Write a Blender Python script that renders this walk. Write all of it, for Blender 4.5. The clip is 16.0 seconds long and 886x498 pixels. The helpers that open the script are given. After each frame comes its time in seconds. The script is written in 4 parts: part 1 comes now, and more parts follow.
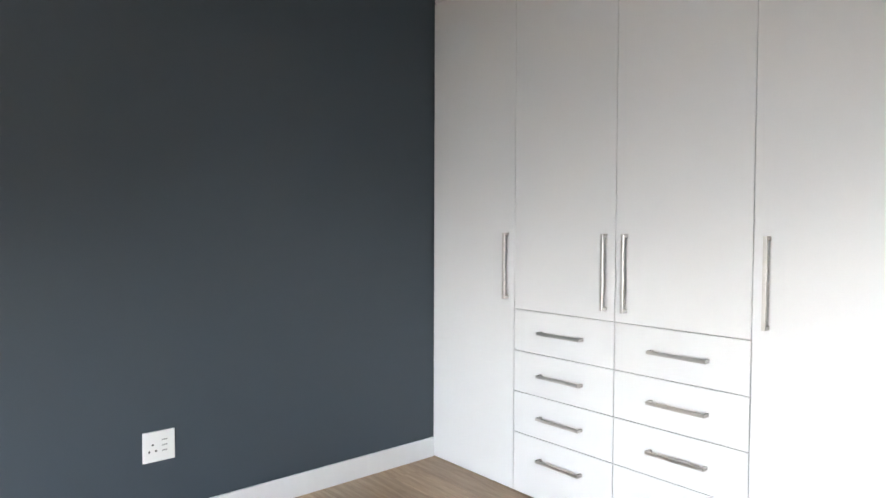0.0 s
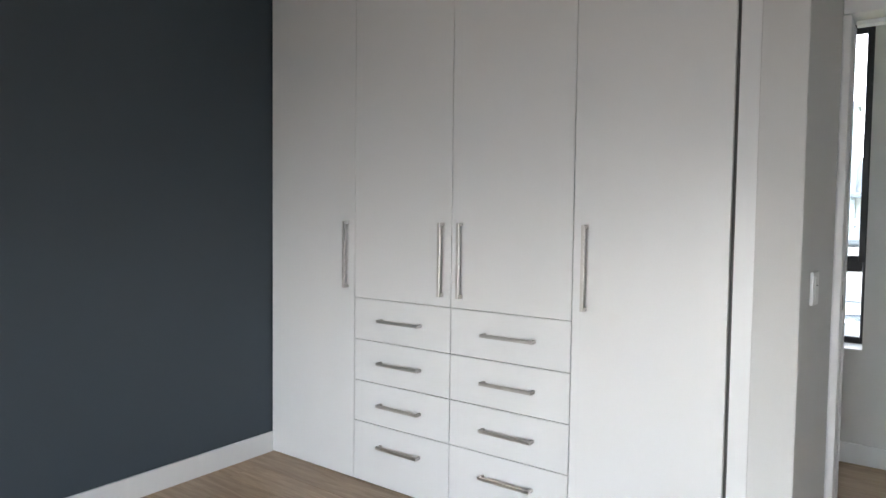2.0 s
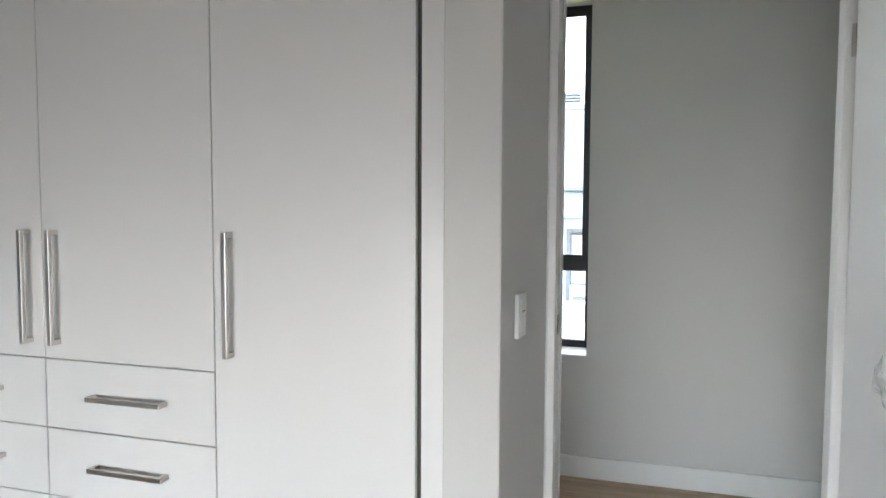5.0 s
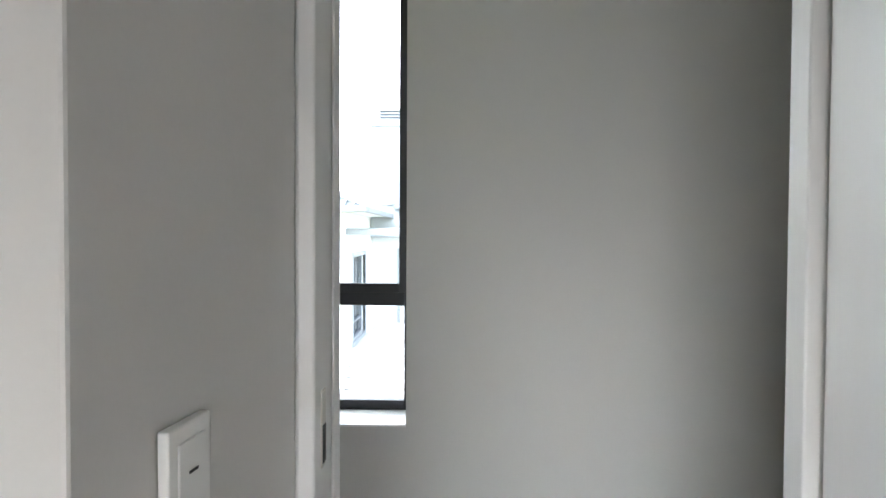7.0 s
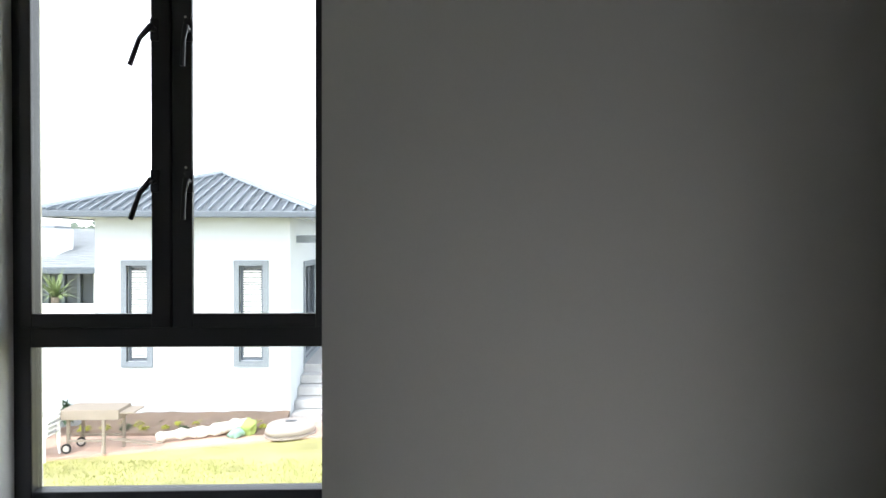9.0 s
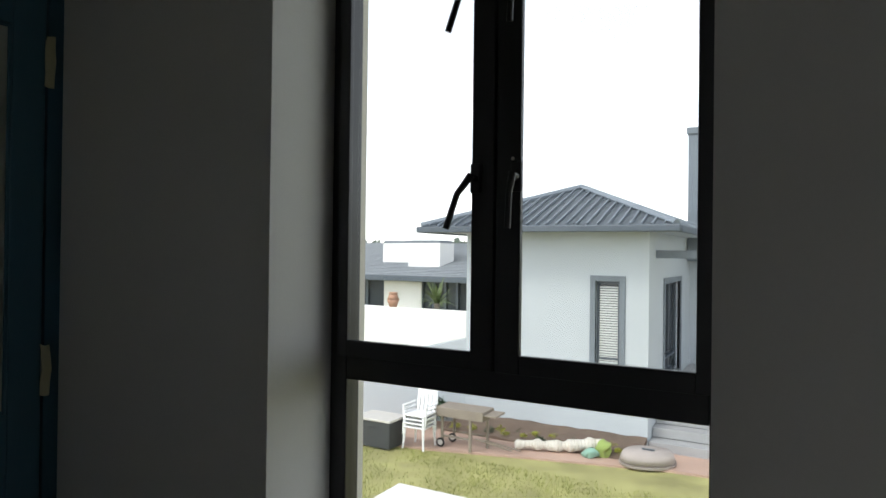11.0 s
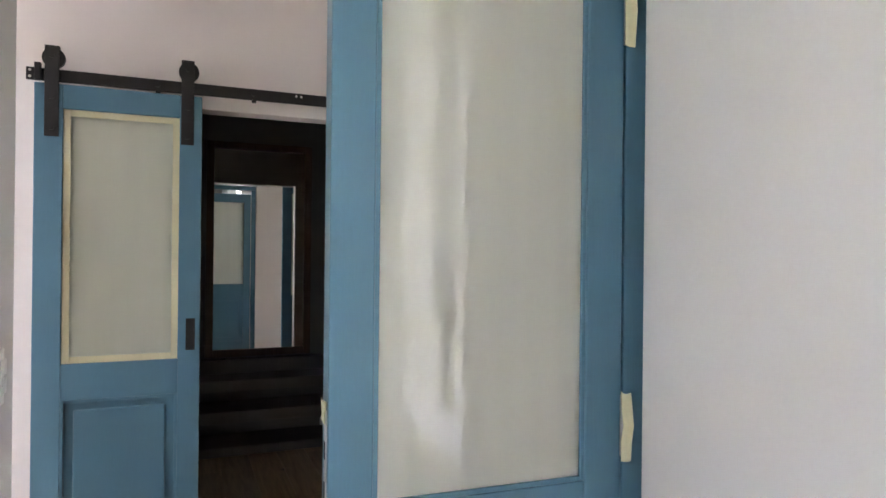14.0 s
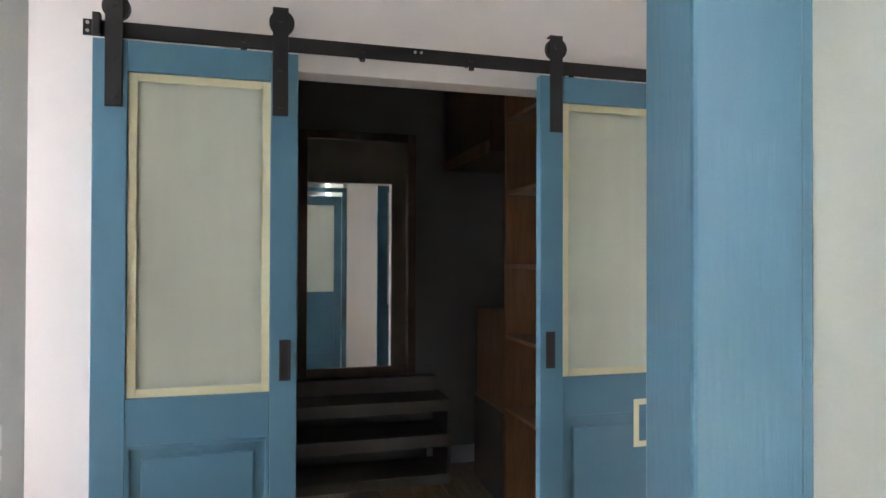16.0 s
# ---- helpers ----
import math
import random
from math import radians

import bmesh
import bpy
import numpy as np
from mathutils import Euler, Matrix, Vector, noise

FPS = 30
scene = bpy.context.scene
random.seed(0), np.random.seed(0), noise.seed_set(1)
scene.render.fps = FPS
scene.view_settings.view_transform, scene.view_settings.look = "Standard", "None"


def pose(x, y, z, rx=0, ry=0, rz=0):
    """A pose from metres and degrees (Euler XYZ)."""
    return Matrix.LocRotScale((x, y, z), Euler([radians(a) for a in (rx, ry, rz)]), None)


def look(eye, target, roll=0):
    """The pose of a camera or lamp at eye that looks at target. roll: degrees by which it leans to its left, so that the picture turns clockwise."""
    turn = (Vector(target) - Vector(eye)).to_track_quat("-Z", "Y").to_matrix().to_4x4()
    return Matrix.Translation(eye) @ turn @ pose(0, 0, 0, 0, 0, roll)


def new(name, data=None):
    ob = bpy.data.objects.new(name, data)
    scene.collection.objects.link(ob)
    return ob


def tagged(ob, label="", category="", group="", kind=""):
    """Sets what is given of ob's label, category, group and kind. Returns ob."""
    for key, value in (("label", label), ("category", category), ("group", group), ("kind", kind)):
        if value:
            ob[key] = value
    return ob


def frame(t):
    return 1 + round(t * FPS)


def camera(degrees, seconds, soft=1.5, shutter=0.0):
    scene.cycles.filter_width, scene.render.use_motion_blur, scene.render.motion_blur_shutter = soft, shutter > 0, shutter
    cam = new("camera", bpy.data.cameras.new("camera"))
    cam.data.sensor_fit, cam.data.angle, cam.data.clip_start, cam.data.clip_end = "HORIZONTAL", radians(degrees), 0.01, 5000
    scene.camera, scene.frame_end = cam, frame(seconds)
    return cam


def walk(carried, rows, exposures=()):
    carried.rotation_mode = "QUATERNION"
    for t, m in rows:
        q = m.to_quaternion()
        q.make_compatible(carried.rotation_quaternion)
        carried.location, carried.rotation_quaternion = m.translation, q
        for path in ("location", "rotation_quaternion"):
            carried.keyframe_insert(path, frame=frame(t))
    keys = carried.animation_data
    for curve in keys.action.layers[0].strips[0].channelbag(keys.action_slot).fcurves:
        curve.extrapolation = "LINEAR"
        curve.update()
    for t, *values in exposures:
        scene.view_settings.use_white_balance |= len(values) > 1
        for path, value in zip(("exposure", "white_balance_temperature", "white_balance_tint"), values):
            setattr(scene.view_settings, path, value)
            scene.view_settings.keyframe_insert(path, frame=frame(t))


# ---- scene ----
cam = camera(69.2, 16.0)
PATH = [
    (0, (2.833, -2.282, 1.337), (1.315, -0.982, 1.265), 0.2),
    (0.5, (2.868, -2.282, 1.338), (1.42, -0.905, 1.255), 0.2),
    (1, (2.883, -2.264, 1.326), (1.515, -0.808, 1.227), 0.2),
    (1.5, (2.874, -2.258, 1.334), (1.6, -0.72, 1.226), 0.5),
    (2, (2.866, -2.252, 1.321), (1.691, -0.636, 1.227), 0.7),
    (2.5, (2.857, -2.194, 1.326), (1.775, -0.515, 1.227), 0.7),
    (3, (2.893, -2.112, 1.324), (1.902, -0.377, 1.231), 0.6),
    (3.5, (2.908, -2.012, 1.32), (2.017, -0.224, 1.223), 0.6),
    (4, (2.878, -1.86, 1.345), (2.1, -0.021, 1.236), 0.8),
    (4.2, (2.878, -1.776, 1.36), (2.139, 0.079, 1.247), 0.8),
    (6.3, (2.855, -0.746, 1.357), (2.644, 1.241, 1.272), -0.4),
    (7, (2.865, -0.405, 1.333), (2.816, 1.594, 1.284), 0.3),
    (7.3, (2.866, -0.263, 1.324), (2.889, 1.736, 1.285), 0.4),
    (7.6, (2.868, -0.121, 1.316), (2.962, 1.877, 1.288), 0.1),
    (8, (2.887, 0.047, 1.318), (3.054, 2.04, 1.287), 0.0),
    (8.2, (2.901, 0.124, 1.319), (3.089, 2.115, 1.286), -0.1),
    (10.3, (2.885, 0.822, 1.33), (2.339, 2.746, 1.348), 0.6),
    (10.5, (2.857, 0.866, 1.322), (2.18, 2.748, 1.34), 0.6),
    (11, (2.78, 0.965, 1.329), (1.81, 2.714, 1.342), 0.7),
    (11.5, (2.706, 1.032, 1.34), (1.488, 2.618, 1.352), 0.7),
    (12, (2.623, 1.074, 1.338), (1.21, 2.489, 1.347), 0.7),
    (12.5, (2.519, 1.114, 1.346), (0.933, 2.333, 1.348), 0.7),
    (13, (2.407, 1.152, 1.35), (0.684, 2.167, 1.359), 0.6),
    (13.5, (2.238, 1.142, 1.341), (0.43, 1.996, 1.345), 0.6),
    (14, (2.063, 1.127, 1.352), (0.213, 1.889, 1.354), 0.6),
    (14.5, (1.914, 1.12, 1.347), (0.045, 1.833, 1.351), 0.5),
    (15, (1.709, 1.12, 1.344), (-0.183, 1.768, 1.348), 0.5),
    (15.5, (1.523, 1.118, 1.336), (-0.394, 1.689, 1.353), 0.3),
    (16, (1.315, 1.119, 1.328), (-0.614, 1.647, 1.348), 0.2),
]
EXPOSURES = [(0, 4.45, 6200, 10), (2.0, 3.85, 6200, 10), (4.2, 3.85, 6200, 10), (6.5, 4.1, 6300, 10), (7.2, 4.0, 6300, 11), (8.2, 3.3, 6300, 12),
             (10.3, 1.6, 6400, 10), (12.2, 1.1, 6400, 10), (13.0, 4.25, 6400, 16), (13.5, 5.3, 6400, 18), (14.0, 5.75, 6450, 22), (16, 5.95, 6150, 16)]
walk(cam, [(t, look(eye, target, roll)) for t, eye, target, roll in PATH], EXPOSURES)


# ---- sky, sun, daylight in the openings ----
world = bpy.data.worlds.new("overcast")
scene.world = world
world.use_nodes = True
wn, wl = world.node_tree.nodes, world.node_tree.links
sky = wn.new("ShaderNodeTexSky")
sky.sky_type, sky.sun_disc = "NISHITA", False
sky.sun_elevation, sky.sun_rotation = radians(52), radians(200)
sky.air_density, sky.dust_density = 1.0, 0.6
grey = wn.new("ShaderNodeHueSaturation")
grey.inputs["Saturation"].default_value = 0.22
wl.new(sky.outputs[0], grey.inputs["Color"])
wl.new(grey.outputs[0], wn["Background"].inputs[0])
wn["Background"].inputs[1].default_value = 0.15

sun = new("sun", bpy.data.lights.new("sun", "SUN"))
sun.data.energy, sun.data.angle, sun.data.color = 0.7, radians(14), (1.0, 0.96, 0.9)
sun.matrix_world = look((-3, -8, 12), (0, 0, 0))


def daylight(name, eye, target, w, h, power, color=(0.93, 0.97, 1.0)):
    """Sky light that stands in the opening of a window."""
    lamp = new(name, bpy.data.lights.new(name, "AREA"))
    lamp.data.shape, lamp.data.size, lamp.data.size_y = "RECTANGLE", w, h
    lamp.data.energy, lamp.data.color = power, color
    lamp.matrix_world = look(eye, target)
    return lamp


daylight("bedroom_daylight", (2.0, -4.28, 0.78), (2.0, 0, -1.5), 2.1, 0.8, 1.5, (0.80, 0.92, 1.0)).data.spread = radians(115)
# added fill from an assumed, unseen opening, to brighten the barn wall
daylight("landing_fill", (-0.5, -1.66, 1.5), (-0.5, 2, 1.4), 0.68, 1.75, 0.34, (1.0, 0.96, 0.93))


# ---- materials ----
def mat(name, color, rough=0.5, metal=0.0, vary=0.06, scale=3.0, bump=0.02, fine=60.0, stretch=(1, 1, 1), spec=0.5, random_vary=0.0):
    m = bpy.data.materials.new(name)
    m.use_nodes = True
    n, l = m.node_tree.nodes, m.node_tree.links
    p = n["Principled BSDF"]
    p.inputs["Metallic"].default_value = metal
    p.inputs["Specular IOR Level"].default_value = spec
    tc, mp = n.new("ShaderNodeTexCoord"), n.new("ShaderNodeMapping")
    mp.inputs["Scale"].default_value = stretch
    l.new(tc.outputs["Object"], mp.inputs[0])
    big, small = n.new("ShaderNodeTexNoise"), n.new("ShaderNodeTexNoise")
    big.inputs["Scale"].default_value, big.inputs["Detail"].default_value = scale, 4
    small.inputs["Scale"].default_value, small.inputs["Detail"].default_value = fine, 5
    l.new(mp.outputs[0], big.inputs[0]); l.new(mp.outputs[0], small.inputs[0])
    add = n.new("ShaderNodeMath"); add.operation = "ADD"
    half = n.new("ShaderNodeMath"); half.operation = "MULTIPLY"; half.inputs[1].default_value = 0.5
    l.new(big.outputs[0], add.inputs[0]); l.new(small.outputs[0], half.inputs[0]); l.new(half.outputs[0], add.inputs[1])
    ramp = n.new("ShaderNodeMapRange")
    ramp.inputs["From Min"].default_value, ramp.inputs["From Max"].default_value = 0.4, 1.1
    ramp.inputs["To Min"].default_value, ramp.inputs["To Max"].default_value = 1 - vary, 1 + vary
    l.new(add.outputs[0], ramp.inputs[0])
    value = ramp.outputs[0]
    if random_vary:
        oi, rr, mul = n.new("ShaderNodeObjectInfo"), n.new("ShaderNodeMapRange"), n.new("ShaderNodeMath")
        rr.inputs["To Min"].default_value, rr.inputs["To Max"].default_value = 1 - random_vary, 1 + random_vary
        mul.operation = "MULTIPLY"
        l.new(oi.outputs["Random"], rr.inputs[0]); l.new(rr.outputs[0], mul.inputs[0]); l.new(value, mul.inputs[1])
        value = mul.outputs[0]
    hs = n.new("ShaderNodeHueSaturation")
    hs.inputs["Color"].default_value = (*color, 1)
    l.new(value, hs.inputs["Value"])
    l.new(hs.outputs[0], p.inputs["Base Color"])
    rg = n.new("ShaderNodeMapRange")
    rg.inputs["To Min"].default_value, rg.inputs["To Max"].default_value = max(0.02, rough - 0.06), min(1, rough + 0.06)
    l.new(big.outputs[0], rg.inputs[0]); l.new(rg.outputs[0], p.inputs["Roughness"])
    if bump:
        b = n.new("ShaderNodeBump")
        b.inputs["Strength"].default_value, b.inputs["Distance"].default_value = bump * 5, 0.003
        l.new(small.outputs[0], b.inputs["Height"]); l.new(b.outputs[0], p.inputs["Normal"])
    return m


def clear_glass(name):
    m = bpy.data.materials.new(name)
    m.use_nodes = True
    n, l = m.node_tree.nodes, m.node_tree.links
    mix, tr, gl, lw = n.new("ShaderNodeMixShader"), n.new("ShaderNodeBsdfTransparent"), n.new("ShaderNodeBsdfGlossy"), n.new("ShaderNodeLayerWeight")
    tr.inputs[0].default_value = (0.97, 0.985, 0.98, 1)
    gl.inputs["Roughness"].default_value = 0.01
    lw.inputs["Blend"].default_value = 0.5
    steep, amount = n.new("ShaderNodeMath"), n.new("ShaderNodeMath")
    steep.operation, amount.operation = "POWER", "MULTIPLY_ADD"
    steep.inputs[1].default_value = 5.0
    amount.inputs[1].default_value, amount.inputs[2].default_value = 0.7, 0.035
    l.new(lw.outputs["Facing"], steep.inputs[0]); l.new(steep.outputs[0], amount.inputs[0])
    l.new(amount.outputs[0], mix.inputs[0]); l.new(tr.outputs[0], mix.inputs[1]); l.new(gl.outputs[0], mix.inputs[2])
    l.new(mix.outputs[0], n["Material Output"].inputs[0])
    return m


def milk_glass(name, color, gloss_rough, ior=1.5, through_part=0.45):
    """Frosted glass: it scatters what comes through, and its smooth face reflects."""
    m = bpy.data.materials.new(name)
    m.use_nodes = True
    n, l = m.node_tree.nodes, m.node_tree.links
    tex = n.new("ShaderNodeTexNoise"); tex.inputs["Scale"].default_value = 2.2
    tc, mp = n.new("ShaderNodeTexCoord"), n.new("ShaderNodeMapping")
    mp.inputs["Scale"].default_value = (1, 5, 0.6)
    l.new(tc.outputs["Object"], mp.inputs[0]); l.new(mp.outputs[0], tex.inputs[0])
    rng = n.new("ShaderNodeMapRange"); rng.inputs["To Min"].default_value, rng.inputs["To Max"].default_value = 0.93, 1.07
    l.new(tex.outputs[0], rng.inputs[0])
    hs = n.new("ShaderNodeHueSaturation"); hs.inputs["Color"].default_value = (*color, 1); l.new(rng.outputs[0], hs.inputs["Value"])
    di, tl, gl = n.new("ShaderNodeBsdfDiffuse"), n.new("ShaderNodeBsdfTranslucent"), n.new("ShaderNodeBsdfGlossy")
    l.new(hs.outputs[0], di.inputs[0]); l.new(hs.outputs[0], tl.inputs[0])
    gl.inputs["Roughness"].default_value = gloss_rough
    a, b, fr = n.new("ShaderNodeMixShader"), n.new("ShaderNodeMixShader"), n.new("ShaderNodeFresnel")
    a.inputs[0].default_value = through_part
    fr.inputs[0].default_value = ior
    l.new(di.outputs[0], a.inputs[1]); l.new(tl.outputs[0], a.inputs[2])
    l.new(fr.outputs[0], b.inputs[0]); l.new(a.outputs[0], b.inputs[1]); l.new(gl.outputs[0], b.inputs[2])
    l.new(b.outputs[0], n["Material Output"].inputs[0])
    return m


def wood(name, c1, c2, rough=0.45, along="x", knots=True, random_vary=0.12):
    m = bpy.data.materials.new(name)
    m.use_nodes = True
    n, l = m.node_tree.nodes, m.node_tree.links
    p = n["Principled BSDF"]
    tc, mp, oi, off = n.new("ShaderNodeTexCoord"), n.new("ShaderNodeMapping"), n.new("ShaderNodeObjectInfo"), n.new("ShaderNodeVectorMath")
    mp.inputs["Scale"].default_value = {"x": (1.2, 14, 14), "y": (14, 1.2, 14), "z": (14, 14, 1.2)}[along]
    off.operation = "ADD"
    l.new(tc.outputs["Object"], off.inputs[0]); l.new(oi.outputs["Random"], off.inputs[1])
    l.new(off.outputs[0], mp.inputs[0])
    grain, fine, knot = n.new("ShaderNodeTexNoise"), n.new("ShaderNodeTexNoise"), n.new("ShaderNodeTexVoronoi")
    grain.inputs["Scale"].default_value, grain.inputs["Detail"].default_value, grain.inputs["Distortion"].default_value = 1.6, 6, 1.2
    fine.inputs["Scale"].default_value, fine.inputs["Detail"].default_value = 9, 6
    l.new(mp.outputs[0], grain.inputs[0]); l.new(mp.outputs[0], fine.inputs[0])
    mixv = n.new("ShaderNodeMix"); mixv.inputs[0].default_value = 0.35
    l.new(grain.outputs[0], mixv.inputs[2]); l.new(fine.outputs[0], mixv.inputs[3])
    ramp = n.new("ShaderNodeValToRGB")
    ramp.color_ramp.elements[0].position, ramp.color_ramp.elements[1].position = 0.3, 0.7
    ramp.color_ramp.elements[0].color, ramp.color_ramp.elements[1].color = (*c1, 1), (*c2, 1)
    l.new(mixv.outputs[0], ramp.inputs[0])
    hs = n.new("ShaderNodeHueSaturation")
    rr = n.new("ShaderNodeMapRange"); rr.inputs["To Min"].default_value, rr.inputs["To Max"].default_value = 1 - random_vary, 1 + random_vary
    l.new(oi.outputs["Random"], rr.inputs[0])
    l.new(ramp.outputs[0], hs.inputs["Color"])
    value = rr.outputs[0]
    if knots:
        l.new(off.outputs[0], knot.inputs[0]); knot.inputs["Scale"].default_value = 3.1
        kr = n.new("ShaderNodeMapRange"); kr.inputs["From Min"].default_value, kr.inputs["From Max"].default_value = 0.03, 0.09
        kr.inputs["To Min"].default_value = 0.45
        mul = n.new("ShaderNodeMath"); mul.operation = "MULTIPLY"
        l.new(knot.outputs["Distance"], kr.inputs[0]); l.new(kr.outputs[0], mul.inputs[0]); l.new(value, mul.inputs[1])
        value = mul.outputs[0]
    l.new(value, hs.inputs["Value"])
    l.new(hs.outputs[0], p.inputs["Base Color"])
    p.inputs["Roughness"].default_value = rough
    b = n.new("ShaderNodeBump"); b.inputs["Strength"].default_value, b.inputs["Distance"].default_value = 0.15, 0.002
    l.new(fine.outputs[0], b.inputs["Height"]); l.new(b.outputs[0], p.inputs["Normal"])
    return m


PAINT = mat("grey_wall_paint", (0.65, 0.645, 0.635), 0.62, vary=0.03, scale=1.3, bump=0.015, fine=160)
LANDING = mat("warm_white_wall_paint", (0.78, 0.735, 0.70), 0.65, vary=0.03, scale=1.2, bump=0.015, fine=150)
CHARCOAL = mat("charcoal_wall_paint", (0.050, 0.067, 0.086), 0.55, vary=0.05, scale=1.4, bump=0.015, fine=150)
CEIL = mat("white_ceiling_paint", (0.8, 0.79, 0.77), 0.8, vary=0.02)
TRIM = mat("white_gloss_trim", (0.82, 0.82, 0.82), 0.35, vary=0.02, bump=0.02, stretch=(6, 6, 0.6))
WHITE = mat("white_wardrobe_lacquer", (0.80, 0.80, 0.80), 0.38, vary=0.012, scale=0.9, bump=0.008, fine=90)
# shade of the door gaps and board joints, put into a dark backing colour
SHADOWGAP = mat("dark_gap_shade", (0.12, 0.115, 0.11), 0.7)
STEEL = mat("brushed_steel", (0.62, 0.59, 0.56), 0.3, 1.0, vary=0.08, fine=220, stretch=(1, 1, 1))
PLASTIC = mat("white_plastic", (0.86, 0.86, 0.85), 0.3, vary=0.01, bump=0)
HOLE = mat("dark_socket_holes", (0.02, 0.02, 0.02), 0.6, bump=0)
ALU = mat("black_powder_coated_aluminium", (0.012, 0.012, 0.016), 0.42, vary=0.15, bump=0.02, fine=300)
BLUE = mat("satin_blue_paint", (0.085, 0.205, 0.29), 0.33, vary=0.06, scale=2.0, bump=0.03, fine=50, stretch=(4, 4, 0.5))
IRON = mat("black_iron", (0.012, 0.011, 0.011), 0.5, vary=0.2, bump=0.05, fine=120)
TAPE = mat("cream_masking_tape", (0.74, 0.70, 0.46), 0.7, vary=0.08, fine=90, bump=0.08)
MILK = milk_glass("frosted_door_glass", (0.93, 0.95, 0.88), 0.0, 1.7, 0.6)
MILK_BARN = milk_glass("frosted_barn_door_glass", (0.70, 0.74, 0.62), 0.22, 1.45, 0.3)
GLASS = clear_glass("window_glass")
FLOORWOOD = wood("oak_floor_boards", (0.30, 0.20, 0.125), (0.54, 0.40, 0.27), 0.42, "x")
CLOSETWOOD = wood("orange_brown_shelf_wood", (0.24, 0.11, 0.055), (0.42, 0.21, 0.115), 0.45, "z", False)
DARKWOOD = wood("dark_mirror_frame_wood", (0.06, 0.028, 0.018), (0.12, 0.06, 0.035), 0.45, "z", False)
RACK = mat("dusty_grey_shelf_board", (0.16, 0.135, 0.125), 0.6, vary=0.1)
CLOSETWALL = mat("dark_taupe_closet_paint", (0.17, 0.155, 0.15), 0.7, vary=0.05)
MIRROR = bpy.data.materials.new("mirror_silver"); MIRROR.use_nodes = True
MIRROR.node_tree.nodes["Principled BSDF"].inputs["Metallic"].default_value = 1
MIRROR.node_tree.nodes["Principled BSDF"].inputs["Roughness"].default_value = 0.0
MIRROR.node_tree.nodes["Principled BSDF"].inputs["Base Color"].default_value = (0.9, 0.92, 0.91, 1)
HOUSE = mat("pale_blue_grey_render", (0.47, 0.505, 0.53), 0.85, vary=0.04, scale=0.7, bump=0.05)
REVEAL = mat("cream_outside_plaster", (0.72, 0.69, 0.63), 0.85, vary=0.04)
TRIMGREY = mat("grey_window_surround", (0.17, 0.195, 0.22), 0.7, vary=0.05)
ROOF = mat("grey_standing_seam_metal", (0.23, 0.26, 0.29), 0.4, 0.3, vary=0.06, scale=1.0)
GUTTER = mat("dark_grey_gutter", (0.08, 0.098, 0.12), 0.45, vary=0.06)
DARKPANE = mat("dark_window_glass", (0.05, 0.06, 0.07), 0.06, vary=0.1, bump=0)
BLIND = mat("white_blind_slats", (0.62, 0.64, 0.63), 0.6, vary=0.04)
GWALL = mat("white_garden_wall", (0.80, 0.79, 0.77), 0.85, vary=0.04, scale=0.6)
TILES = mat("slate_roof_tiles", (0.29, 0.31, 0.33), 0.6, vary=0.3, scale=2.5, bump=0.2, fine=9)
LAWN = mat("lawn_grass", (0.34, 0.32, 0.13), 0.9, vary=0.45, scale=1.6, bump=0.3, fine=24)
BLADE = mat("grass_blades", (0.32, 0.34, 0.10), 0.7, vary=0.4, scale=1.0, bump=0)
PAVE = mat("terracotta_paving", (0.48, 0.33, 0.26), 0.8, vary=0.18, scale=2.5, bump=0.1, fine=14)
SOIL = mat("garden_soil", (0.14, 0.10, 0.075), 0.95, vary=0.3, scale=4, bump=0.3, fine=20)
LEAFY = mat("yellow_green_leaves", (0.36, 0.38, 0.04), 0.7, vary=0.3, scale=6)
LEAFD = mat("dark_green_leaves", (0.05, 0.09, 0.045), 0.7, vary=0.3, scale=6)
ALOE = mat("grey_green_aloe_leaves", (0.15, 0.20, 0.075), 0.6, vary=0.3, scale=5)
HILL = mat("far_trees", (0.12, 0.15, 0.12), 0.95, vary=0.3, scale=0.4)
RESIN = mat("white_resin", (0.82, 0.82, 0.82), 0.45, vary=0.03)
BOXGREY = mat("charcoal_resin_box", (0.045, 0.048, 0.05), 0.6, vary=0.1, stretch=(8, 8, 1))
BOXLID = mat("pale_box_lid", (0.55, 0.52, 0.48), 0.6, vary=0.08)
RUSTY = mat("weathered_grey_wood", (0.25, 0.21, 0.17), 0.8, vary=0.2, scale=5)
RUBBER = mat("black_rubber", (0.02, 0.02, 0.02), 0.8, bump=0)
CANVAS = mat("off_white_canvas", (0.62, 0.58, 0.51), 0.9, vary=0.12, scale=8, bump=0.15, fine=30)
GREENBAG = mat("green_cloth", (0.28, 0.36, 0.10), 0.85, vary=0.2, scale=8)
TEAL = mat("pale_teal_plastic", (0.22, 0.38, 0.30), 0.5, vary=0.2, scale=9)
CONCRETE = mat("grey_concrete", (0.36, 0.36, 0.36), 0.85, vary=0.1, scale=3, bump=0.1)
SLAB = mat("weathered_warm_concrete", (0.40, 0.35, 0.32), 0.85, vary=0.14, scale=5, bump=0.12)
CLAY = mat("terracotta_pot", (0.42, 0.24, 0.16), 0.8)
FILM = mat("clear_plastic_wrap", (0.85, 0.87, 0.88), 0.12, vary=0.05, scale=30, bump=0.2, fine=40)

# ---- mesh helpers ----
BASE = {}


